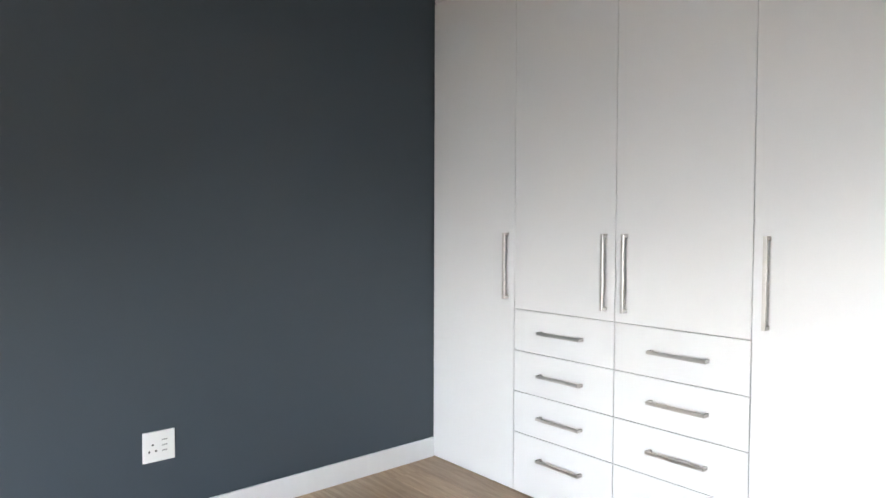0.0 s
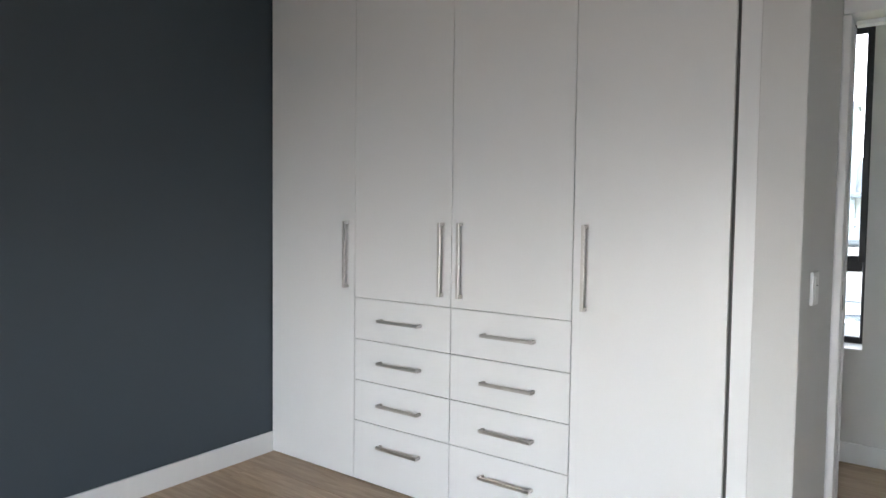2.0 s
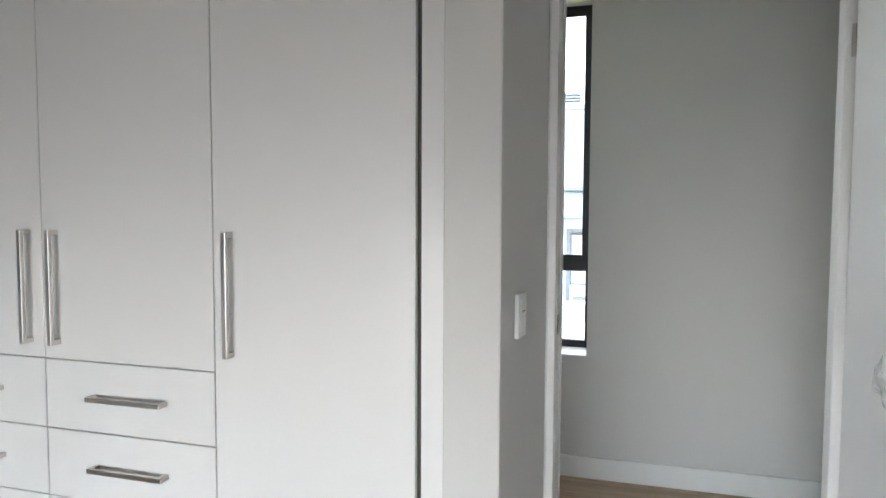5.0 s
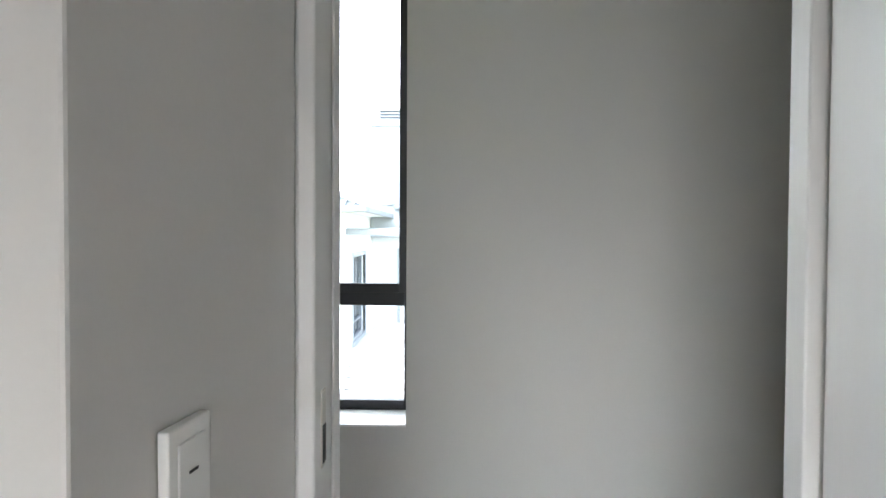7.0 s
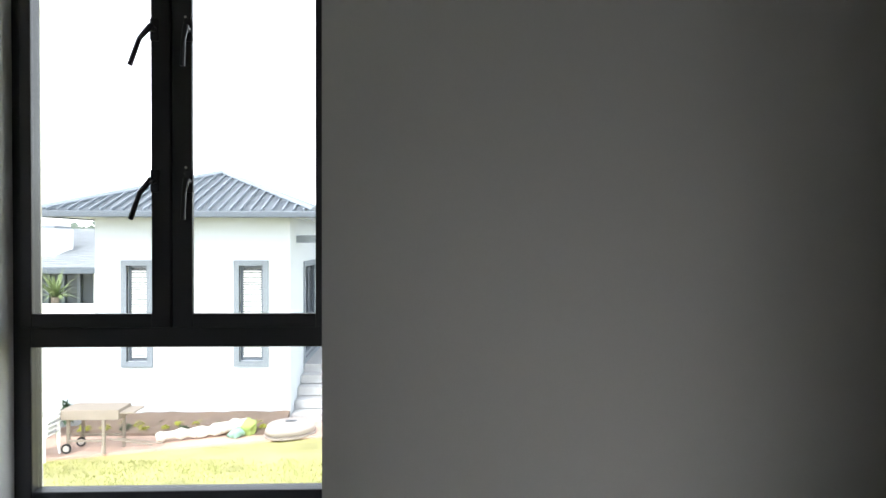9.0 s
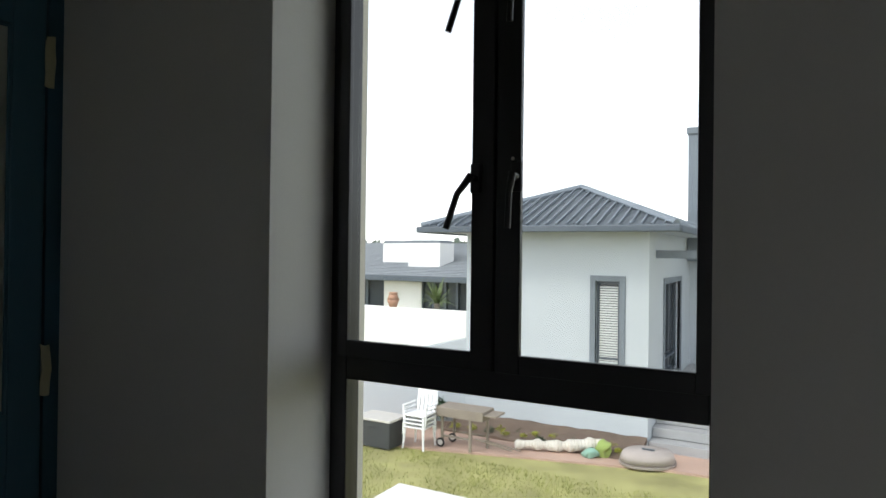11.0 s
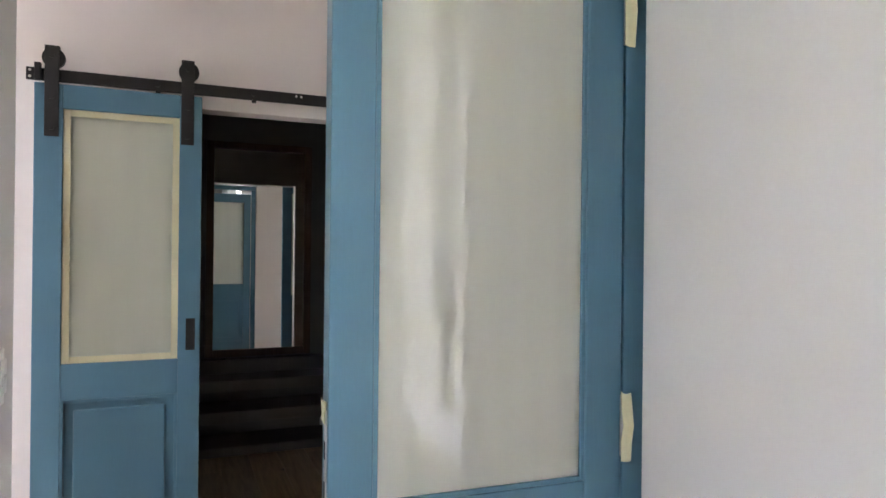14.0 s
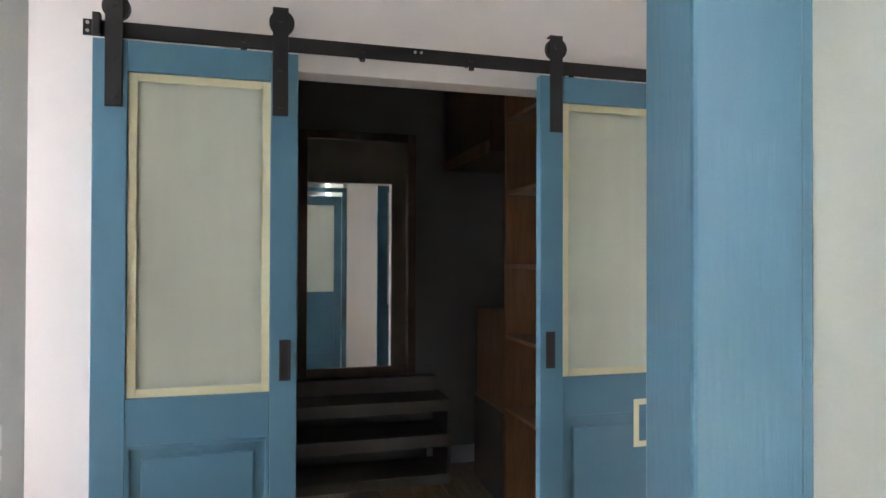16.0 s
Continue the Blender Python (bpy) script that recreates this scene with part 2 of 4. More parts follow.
def box(bm, x0, x1, y0, y1, z0, z1, bevel=0.0, m=None):
    mt = Matrix.Translation(((x0 + x1) / 2, (y0 + y1) / 2, (z0 + z1) / 2)) @ Matrix.Diagonal((abs(x1 - x0), abs(y1 - y0), abs(z1 - z0), 1))
    r = bmesh.ops.create_cube(bm, size=1, matrix=(m @ mt) if m else mt)
    if bevel:
        es = list({e for v in r["verts"] for e in v.link_edges})
        bmesh.ops.bevel(bm, geom=es, offset=bevel, segments=2, affect="EDGES", profile=0.5)
    return bm


def tube(bm, a, b, r1, r2=None, seg=12):
    a, b = Vector(a), Vector(b)
    q = (b - a).to_track_quat("Z", "Y").to_matrix().to_4x4()
    bmesh.ops.create_cone(bm, cap_ends=True, segments=seg, radius1=r1, radius2=r1 if r2 is None else r2, depth=(b - a).length,
                          matrix=Matrix.Translation((a + b) / 2) @ q)
    return bm


def B(*args, bevel=0.0, m=None):
    return box(bmesh.new(), *args, bevel=bevel, m=m)


def T(*args, **kw):
    return tube(bmesh.new(), *args, **kw)


def thing(name, at, label, category, group="", kind=""):
    e = new(name)
    e.location = at
    BASE[e.name] = Vector(at)
    return tagged(e, label, category, group, kind)


def part(name, bm, material, parent=None, label="", smooth=False):
    """One mesh, given in world places, under a thing or a part."""
    me = bpy.data.meshes.new(name)
    at = BASE[parent.name] if parent else Vector()
    if parent:
        bmesh.ops.translate(bm, vec=-at, verts=bm.verts)
    bm.normal_update()
    bm.to_mesh(me)
    bm.free()
    if smooth:
        for f in me.polygons:
            f.use_smooth = True
    me.materials.append(material)
    ob = new(name, me)
    if parent:
        ob.parent = parent
        BASE[ob.name] = at
    return tagged(ob, label)


def setting(name, bm, material, label, category):
    return tagged(part(name, bm, material), label, category, kind="structure")


def slab_with_hole(axis, at, thick, u0, u1, z0, z1, holes):
    """A wall across axis ('x' or 'y') with openings (u0, u1, z0, z1) that go through it."""
    us = sorted({u0, u1, *[h[0] for h in holes], *[h[1] for h in holes]})
    zs = sorted({z0, z1, *[h[2] for h in holes], *[h[3] for h in holes]})
    us, zs = [u for u in us if u0 <= u <= u1], [z for z in zs if z0 <= z <= z1]
    bm = bmesh.new()
    solid = lambda i, j: 0 <= i < len(us) - 1 and 0 <= j < len(zs) - 1 and not any(
        h[0] <= us[i] and us[i + 1] <= h[1] and h[2] <= zs[j] and zs[j + 1] <= h[3] for h in holes)
    P = (lambda u, d, z: (u, at + d, z)) if axis == "y" else (lambda u, d, z: (at + d, u, z))
    quad = lambda *c: bm.faces.new([bm.verts.new(P(*v)) for v in c])
    for i in range(len(us) - 1):
        for j in range(len(zs) - 1):
            if not solid(i, j):
                continue
            a, b, c, d = us[i], us[i + 1], zs[j], zs[j + 1]
            quad((a, 0, c), (b, 0, c), (b, 0, d), (a, 0, d)); quad((a, thick, c), (a, thick, d), (b, thick, d), (b, thick, c))
            if not solid(i - 1, j): quad((a, 0, c), (a, 0, d), (a, thick, d), (a, thick, c))
            if not solid(i + 1, j): quad((b, 0, c), (b, thick, c), (b, thick, d), (b, 0, d))
            if not solid(i, j - 1): quad((a, 0, c), (a, thick, c), (b, thick, c), (b, 0, c))
            if not solid(i, j + 1): quad((a, 0, d), (b, 0, d), (b, thick, d), (a, thick, d))
    bmesh.ops.remove_doubles(bm, verts=bm.verts, dist=1e-5)
    bmesh.ops.recalc_face_normals(bm, faces=bm.faces)
    return bm


# ---- the large structure ----
def pier():
    """The wall end beside the wardrobe; its passage face runs slightly askew."""
    bm = B(2.457, 2.594, 0.03, 0.459, 0, 2.75, bevel=0.004)
    for v in bm.verts:
        if v.co.x > 2.5:
            v.co.x += 0.118 * (v.co.y - 0.03)
    return bm


def askew(bm, x, y, to_y):
    """Draws the wall end at x from the face y back to to_y."""
    for v in bm.verts:
        if abs(v.co.x - x) < 1e-3 and abs(v.co.y - y) < 1e-3:
            v.co.y = to_y
    return bm



H = 2.75
setting("wall_charcoal", slab_with_hole("x", -0.032, 0.02, -4.25, 0.62, 0, H, []), CHARCOAL, "smooth charcoal painted bedroom feature wall", "wall")
setting("wall_bedroom_south", slab_with_hole("y", -4.45, 0.2, -0.02, 3.75, 0, H, [(0.9, 3.1, 0.35, 1.3)]), PAINT, "light grey bedroom wall with a window opening", "wall")
setting("wall_bedroom_east", slab_with_hole("x", 3.55, 0.2, -4.25, 0.46, 0, H, []), PAINT, "light grey painted bedroom side wall", "wall")
setting("wall_wardrobe_back", slab_with_hole("y", 0.625, 0.11, 0.11, 2.447, 0, H, []), PAINT, "light grey wall behind the wardrobe", "wall")
setting("wall_pier", pier(), PAINT, "light grey painted wall end beside the wardrobe", "wall")
setting("wall_hall_south", slab_with_hole("y", 0.46, 0.278, 2.447, 6.2, 0, H, [(2.618, 3.53, 0.0, 2.13)]), PAINT, "light grey hall wall with the bedroom doorway", "wall")
setting("wall_hall_window", askew(slab_with_hole("y", 1.915, 0.32, 1.04, 6.2, 0, H, [(1.858, 2.676, 0.63, 2.448)]), 1.04, 1.915, 1.978), PAINT, "light grey hall wall with a deep window opening", "wall")
setting("wall_hall_end", slab_with_hole("x", 6.2, 0.15, 0.46, 2.235, 0, H, []), PAINT, "light grey wall at the end of the hall", "wall")
setting("wall_landing_east", slab_with_hole("x", 0.92, 0.119, 2.015, 2.9, 0, H, []), LANDING, "warm white landing wall behind the glazed door", "wall")
setting("wall_landing_north", slab_with_hole("y", 2.9, 0.15, -2.8, 1.045, 0, H, []), LANDING, "warm white wall at the end of the landing", "wall")
setting("wall_landing_return", slab_with_hole("x", -0.12, 0.1, -1.6, 0.62, 0, H, []), PAINT, "light grey wall returning beside the landing", "wall")
# out of view; its opening is made up to let the landing fill in
setting("wall_landing_south", slab_with_hole("y", -1.75, 0.15, -1.02, -0.02, 0, H, [(-0.85, -0.15, 0.6, 2.4)]), LANDING, "unseen warm white landing wall, opening added for the fill lamp", "wall")
setting("wall_barn", slab_with_hole("x", -1.02, 0.11, -1.6, 2.9, 0, H, [(0.95, 2.17, 0.0, 1.95)]), LANDING, "warm white landing wall with a wide closet opening", "wall")
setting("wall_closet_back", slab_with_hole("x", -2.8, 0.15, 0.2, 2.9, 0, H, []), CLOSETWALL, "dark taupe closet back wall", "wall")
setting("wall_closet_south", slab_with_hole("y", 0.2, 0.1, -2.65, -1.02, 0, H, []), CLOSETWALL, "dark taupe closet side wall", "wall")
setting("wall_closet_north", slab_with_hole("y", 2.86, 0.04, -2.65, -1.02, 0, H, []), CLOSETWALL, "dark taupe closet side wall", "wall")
setting("ceiling", B(-2.8, 6.35, -4.45, 2.235, H, H + 0.12), CEIL, "plain white plaster ceiling", "ceiling")
setting("ceiling_landing", B(-2.8, 1.045, 2.235, 3.05, H, H + 0.12), CEIL, "plain white plaster ceiling over the landing", "ceiling")


def skirting(name, *b):
    setting(name, B(*b, bevel=0.004), TRIM, "white painted skirting board", "skirting")


skirting("baseboard_charcoal", -0.012, 0.004, -4.25, 0.08, 0, 0.112)
skirting("baseboard_hall_window", 1.86, 6.2, 1.898, 1.915, 0, 0.112)
skirting("baseboard_hall_south", 0.25, 2.6, 0.738, 0.754, 0, 0.112)
skirting("baseboard_closet", -2.65, -2.636, 2.1, 2.86, 0, 0.112)


# ---- bedroom: wardrobe ----
def bar_handle(parent, a, b, front, name="handle"):
    """A square steel bar on two feet, from a to b on the face y = 0."""
    (xa, za), (xb, zb) = a, b
    bm = bmesh.new()
    w = 0.007
    if abs(xa - xb) < abs(za - zb):
        box(bm, xa - w, xa + w, front - 0.036, front - 0.024, zb, za, 0.0015)
        for z in (zb, za - 0.014):
            box(bm, xa - w, xa + w, front - 0.024, front, z, z + 0.014, 0.001)
    else:
        box(bm, xa, xb, front - 0.036, front - 0.024, za - w, za + w, 0.0015)
        for x in (xa, xb - 0.014):
            box(bm, x, x + 0.014, front - 0.024, front, za - w, za + w, 0.001)
    return part(name, bm, STEEL, parent, "brushed steel bar handle")


SEAMS = (0.006, 0.639, 1.229, 1.812, 2.386)
wardrobe = thing("wardrobe", (1.2, 0.3, 0), "white built-in wardrobe with tall doors, drawers and steel handles", "wardrobe")
# carcass coloured dark so that the gaps between doors read as shadow
part("carcass", B(0.004, 2.392, 0.026, 0.53, 0.0, 2.70), SHADOWGAP, wardrobe)
part("top_panel", B(0.004, 2.392, 0.004, 0.024, 2.598, 2.745, bevel=0.002), WHITE, wardrobe)
g = 0.0016
for i, (x0, x1) in enumerate(zip(SEAMS, SEAMS[1:])):
    z0 = 0.003 if i in (0, 3) else 0.924
    door = part("door", B(x0 + g, x1 - g, 0.0, 0.02, z0 + g, 2.591, bevel=0.0014), WHITE, wardrobe)
    hx = (0.591, 1.181, 1.284, 1.867)[i]
    bar_handle(door, (hx, 1.304), (hx, 0.970), 0.0)
    if i in (1, 2):
        for k in range(4):
            zt = (0.924, 0.716, 0.510, 0.304)[k]
            zb = (0.716, 0.510, 0.304, 0.003)[k]
            drawer = part("drawer", B(x0 + g, x1 - g, 0.0, 0.02, zb + g, zt - g, bevel=0.0014), WHITE, wardrobe)
            xa = (0.813, 1.404)[i - 1]
            zh = zt - 0.101
            bar_handle(drawer, (xa, zh), (xa + 0.253, zh), 0.0)
wardrobe.location += Vector((-0.012, 0.08, 0))  # set back behind the wall end
setting("trim_wardrobe_filler", B(2.383, 2.457, 0.094, 0.13, 0, H - 0.003, bevel=0.002), TRIM, "white painted filler strip beside the wardrobe", "trim")


# ---- wall plates ----
def socket_plate():
    t = thing("wall_socket", (0.004, -1.52, 0.396), "white double wall socket plate on the charcoal wall", "socket")
    part("plate", B(0.0, 0.008, -1.586, -1.455, 0.331, 0.461, bevel=0.002), PLASTIC, t)
    for (dy, dz) in ((-1.546, 0.405), (-1.56, 0.377), (-1.533, 0.377)):
        part("pin_hole", T((0.0075, dy, dz), (0.0086, dy, dz), 0.0045, seg=10), HOLE, t)
    for k in range(3):
        z = 0.422 - 0.023 * k
        insert = part("outlet", B(0.008, 0.0095, -1.512, -1.484, z - 0.007, z + 0.007, bevel=0.0006), PLASTIC, t)
        for dy in (-1.506, -1.498, -1.490):
            part("slot_hole", T((0.0094, dy, z), (0.0101, dy, z), 0.0026, seg=8), HOLE, insert)
    t.location += Vector((-0.012, 0.08, 0))


socket_plate()
tilt = Matrix.Translation((2.6165, 0.210, 0)) @ Matrix.Rotation(radians(-6.1), 4, "Z") @ Matrix.Translation((-2.60, -0.217, 0))
sw = thing("light_switch", (2.604, 0.217, 1.1), "white single rocker light switch plate", "switch")
part("plate", B(2.60, 2.611, 0.139, 0.212, 1.053, 1.162, bevel=0.002, m=tilt), PLASTIC, sw)
part("rocker", B(2.611, 2.6135, 0.152, 0.199, 1.068, 1.147, bevel=0.0015, m=tilt), PLASTIC, sw)
part("indicator_mark", B(2.6135, 2.6143, 0.168, 0.183, 1.116, 1.1185, m=tilt), HOLE, sw)
sw2 = thing("light_switch", (0.30, 0.74, 1.04), "white wall switch plate with small rockers in the hall", "switch")
part("plate", B(0.235, 0.32, 0.735, 0.743, 0.972, 1.106, bevel=0.002), PLASTIC, sw2)
for k in range(2):
    part("rocker", B(0.245, 0.27, 0.743, 0.75, 1.0 + 0.045 * k, 1.036 + 0.045 * k, bevel=0.0015), PLASTIC, sw2)
part("lever", B(0.285, 0.30, 0.743, 0.752, 1.02, 1.06, bevel=0.0015), PLASTIC, sw2)

# ---- bedroom doorway ----
dw = thing("door_1", (3.07, 0.6, 0), "white bedroom door standing open, handle wrapped in plastic", "door", kind="structure")
part("frame_jamb", B(2.6465, 2.672, 0.452, 0.62, 0, 2.06, bevel=0.004), TRIM, dw)
part("frame_lining", B(2.6185, 2.6463, 0.4605, 0.62, 0, 2.06), TRIM, dw)
part("frame_jamb", B(3.446, 3.529, 0.682, 0.747, 0, 2.06, bevel=0.004), TRIM, dw)
part("frame_rebate", B(3.518, 3.529, 0.452, 0.682, 0, 2.06), TRIM, dw)
part("frame_head", B(2.6465, 3.529, 0.452, 0.62, 2.062, 2.135, bevel=0.004), TRIM, dw)
part("door_stop", B(2.6725, 2.677, 0.56, 0.61, 0, 2.045, bevel=0.003), TRIM, dw)
part("door_stop", B(2.678, 3.46, 0.56, 0.61, 2.046, 2.0615, bevel=0.003), TRIM, dw)
part("strike_plate", B(2.672, 2.6745, 0.488, 0.512, 1.0, 1.11, bevel=0.0008), STEEL, dw, "steel strike plate")
part("strike_hole", B(2.6742, 2.6752, 0.490, 0.510, 1.006, 1.06), HOLE, dw)
swing = Matrix.Translation((3.509, 0.662, 0)) @ Matrix.Rotation(radians(-3.5), 4, "Z")
leaf = part("leaf", B(-0.04, 0.0, -0.79, 0.0, 0.008, 2.04, bevel=0.003, m=swing), TRIM, dw)
handle = bmesh.new()
tube(handle, swing @ Vector((-0.04, -0.735, 1.03)), swing @ Vector((-0.095, -0.735, 1.03)), 0.011)
tube(handle, swing @ Vector((-0.09, -0.74, 1.03)), swing @ Vector((-0.09, -0.61, 1.03)), 0.010)
part("handle", handle, STEEL, leaf, "steel lever handle")
wrap = bmesh.new()
bmesh.ops.create_icosphere(wrap, subdivisions=3, radius=1, matrix=swing @ Matrix.Translation((-0.095, -0.665, 1.035)) @ Matrix.Diagonal((0.036, 0.09, 0.05, 1)))
for v in wrap.verts:
    v.co += Vector(noise.noise_vector(v.co * 28)) * 0.014
part("plastic_wrap", wrap, FILM, leaf, "crumpled clear plastic wrap")
for z in (0.25, 1.8):
    part("hinge", T((3.466, 0.672, z), (3.466, 0.672, z + 0.09), 0.006), STEEL, leaf)


# ---- hall window ----
win = thing("window_1", (2.26, 2.1, 0.63), "black aluminium casement window with two sashes over a fixed pane", "window", kind="structure")
Y0, Y1 = 2.112, 2.16
X0, X1, Z0, Z1 = 1.856, 2.678, 0.626, 2.452
for n, b in {"frame_jamb_a": (X0, 1.902, Z0, Z1), "frame_jamb_b": (2.652, X1, Z0, Z1), "frame_head": (1.902, 2.652, 2.408, Z1), "frame_foot": (1.902, 2.652, Z0, 0.672),
             "transom": (1.902, 2.652, 1.047, 1.112), "mullion": (2.238, 2.292, 1.112, 2.408)}.items():
    part(n[:-2] if n[-2] == "_" else n, B(b[0], b[1], Y0, Y1, b[2], b[3], bevel=0.003), ALU, win)


def sash(x0, x1, gx0, gx1):
    z0, z1, gz0, gz1 = 1.1, 2.42, 1.136, 2.39
    bm = bmesh.new()
    ya, yb = 2.098, 2.1115
    box(bm, x0, gx0, ya, yb, z0, z1, 0.002); box(bm, gx1, x1, ya, yb, z0, z1, 0.002)
    box(bm, gx0, gx1, ya, yb, z0, gz0, 0.002); box(bm, gx0, gx1, ya, yb, gz1, z1, 0.002)
    s = part("sash", bm, ALU, win)
    p = part("pane", B(gx0 - 0.008, gx1 + 0.008, 2.114, 2.118, gz0 - 0.01, gz1 + 0.01), GLASS, s)
    p.visible_shadow = False
    return s


s1 = sash(1.885, 2.262, 1.913, 2.214)
s2 = sash(2.268, 2.664, 2.318, 2.632)
low = part("fixed_pane", B(1.895, 2.66, 2.125, 2.129, 0.665, 1.052), GLASS, win)
low.visible_shadow = False


def window_lever(s, x, z, dx):
    bm = bmesh.new()
    box(bm, x - 0.011, x + 0.011, 2.088, 2.098, z - 0.028, z + 0.03, 0.003)
    tube(bm, (x, 2.094, z), (x, 2.073, z), 0.008)
    tube(bm, (x, 2.073, z + 0.006), (x + dx * 0.5, 2.064, z - 0.03), 0.008, 0.006)
    tube(bm, (x + dx * 0.5, 2.064, z - 0.028), (x + dx, 2.064, z - 0.098), 0.006, 0.0065)
    part("lever", bm, ALU, s, "black casement lever")


for z in (1.475, 1.86):
    window_lever(s1, 2.226, z, -0.05)
    window_lever(s2, 2.312, z, -0.006)
    for dz in (0.02, 0.036):
        part("screw", T((2.302, 2.0985, z + dz), (2.302, 2.0965, z + dz), 0.0035, seg=8), STEEL, s2)
setting("window_sill_hall", B(1.859, 2.675, 1.911, 2.111, 0.626, 0.634), TRIM, "white painted window sill in the hall", "window sill")
setting("trim_outside_reveal", B(1.8585, 1.862, 2.161, 2.233, 0.632, 2.447), REVEAL, "cream plastered outside window reveal", "trim")

# ---- glazed double door between hall and landing ----
dd = thing("door_2", (1.0, 1.65, 0), "blue painted glazed door leaf with frosted pane, hinges taped over", "door", kind="structure")
XF, XB = 0.985, 0.930
LY0, LY1, LZ0, LZ1 = 1.364, 1.950, 0.008, 2.01
GY0, GY1, GZ0, GZ1 = 1.443, 1.868, 0.902, 1.906
for n, b in {"stile_a": (LY0, GY0, LZ0, LZ1), "stile_b": (GY1, LY1, LZ0, LZ1), "rail_a": (GY0, GY1, GZ1, LZ1), "rail_b": (GY0, GY1, 0.745, GZ0), "rail_c": (GY0, GY1, LZ0, 0.2)}.items():
    part(n[:-2], B(XB, XF, b[0], b[1], b[2], b[3], bevel=0.003), BLUE, dd)
part("panel", B(XB + 0.012, XF - 0.012, GY0, GY1, 0.2, 0.745), BLUE, dd)
part("raised_field", B(XB + 0.006, XF - 0.006, GY0 + 0.05, GY1 - 0.05, 0.25, 0.695, bevel=0.005), BLUE, dd)
part("pane", B(0.962, 0.974, GY0 - 0.004, GY1 + 0.004, GZ0 - 0.004, GZ1 + 0.004), MILK, dd, "frosted glossy glass pane")


def bead(parent, xf, xo, y0, y1, z0, z1, w, material):
    bm = bmesh.new()
    box(bm, xf, xo, y0, y0 + w, z0, z1, 0.0015); box(bm, xf, xo, y1 - w, y1, z0, z1, 0.0015)
    box(bm, xf, xo, y0 + w, y1 - w, z0, z0 + w, 0.0015); box(bm, xf, xo, y0 + w, y1 - w, z1 - w, z1, 0.0015)
    return bm


part("glazing_bead", bead(dd, 0.974, 0.982, GY0, GY1, GZ0, GZ1, 0.009, BLUE), BLUE, dd)
post = part("frame_post", B(0.95, 1.002, 1.960, 2.012, 0, 2.06, bevel=0.003), BLUE, dd)
part("frame_head", B(0.95, 1.035, 0.74, 2.012, 2.062, 2.11, bevel=0.003), BLUE, dd)
part("frame_post", B(0.95, 1.035, 0.742, 0.775, 0, 2.06, bevel=0.003), BLUE, dd)
for z in (0.19, 0.945, 1.765):
    bm = T((0.993, 1.953, z), (0.993, 1.953, z + 0.12), 0.009, seg=10)
    part("hinge", bm, STEEL, dd)
    bm = bmesh.new()
    bmesh.ops.create_grid(bm, x_segments=4, y_segments=10, size=1, matrix=Matrix.Translation((1.006, 1.951, z + 0.062)) @ Matrix.Rotation(radians(90), 4, "Y") @ Matrix.Diagonal((0.068, 0.012, 1, 1)))
    for v in bm.verts:
        v.co += Vector(noise.noise_vector(v.co * 35)) * 0.007
    bmesh.ops.solidify(bm, geom=bm.faces, thickness=0.002)
    part("hinge_tape", bm, TAPE, dd, "wrinkled cream masking tape")
lockp = part("lock_plate", B(0.955, 0.975, 1.362, 1.364, 0.88, 1.075, bevel=0.0008), STEEL, dd, "steel mortise lock plate")
for z in (0.92, 0.99):
    part("lock_slot", B(0.960, 0.970, 1.361, 1.362, z, z + 0.03), HOLE, lockp)
for z in (1.075, 0.86):
    bm = bmesh.new()
    bmesh.ops.create_grid(bm, x_segments=4, y_segments=4, size=1, matrix=Matrix.Translation((0.965, 1.358, z)) @ Matrix.Rotation(radians(90), 4, "X") @ Matrix.Diagonal((0.018, 0.02, 1, 1)))
    for v in bm.verts:
        v.co += Vector(noise.noise_vector(v.co * 40)) * 0.008
    bmesh.ops.solidify(bm, geom=bm.faces, thickness=0.002)
    part("lock_tape", bm, TAPE, dd, "torn cream masking tape")

# the leaf stands a little ajar, turned about its free edge
pivot = Vector((0.985, 1.364, 0)) - BASE[dd.name]
ajar = Matrix.Translation(pivot) @ Matrix.Rotation(radians(-2.5), 4, "Z") @ Matrix.Translation(-pivot)
for ob in dd.children_recursive:
    if not ob.name.startswith("frame"):
        ob.data.transform(ajar)


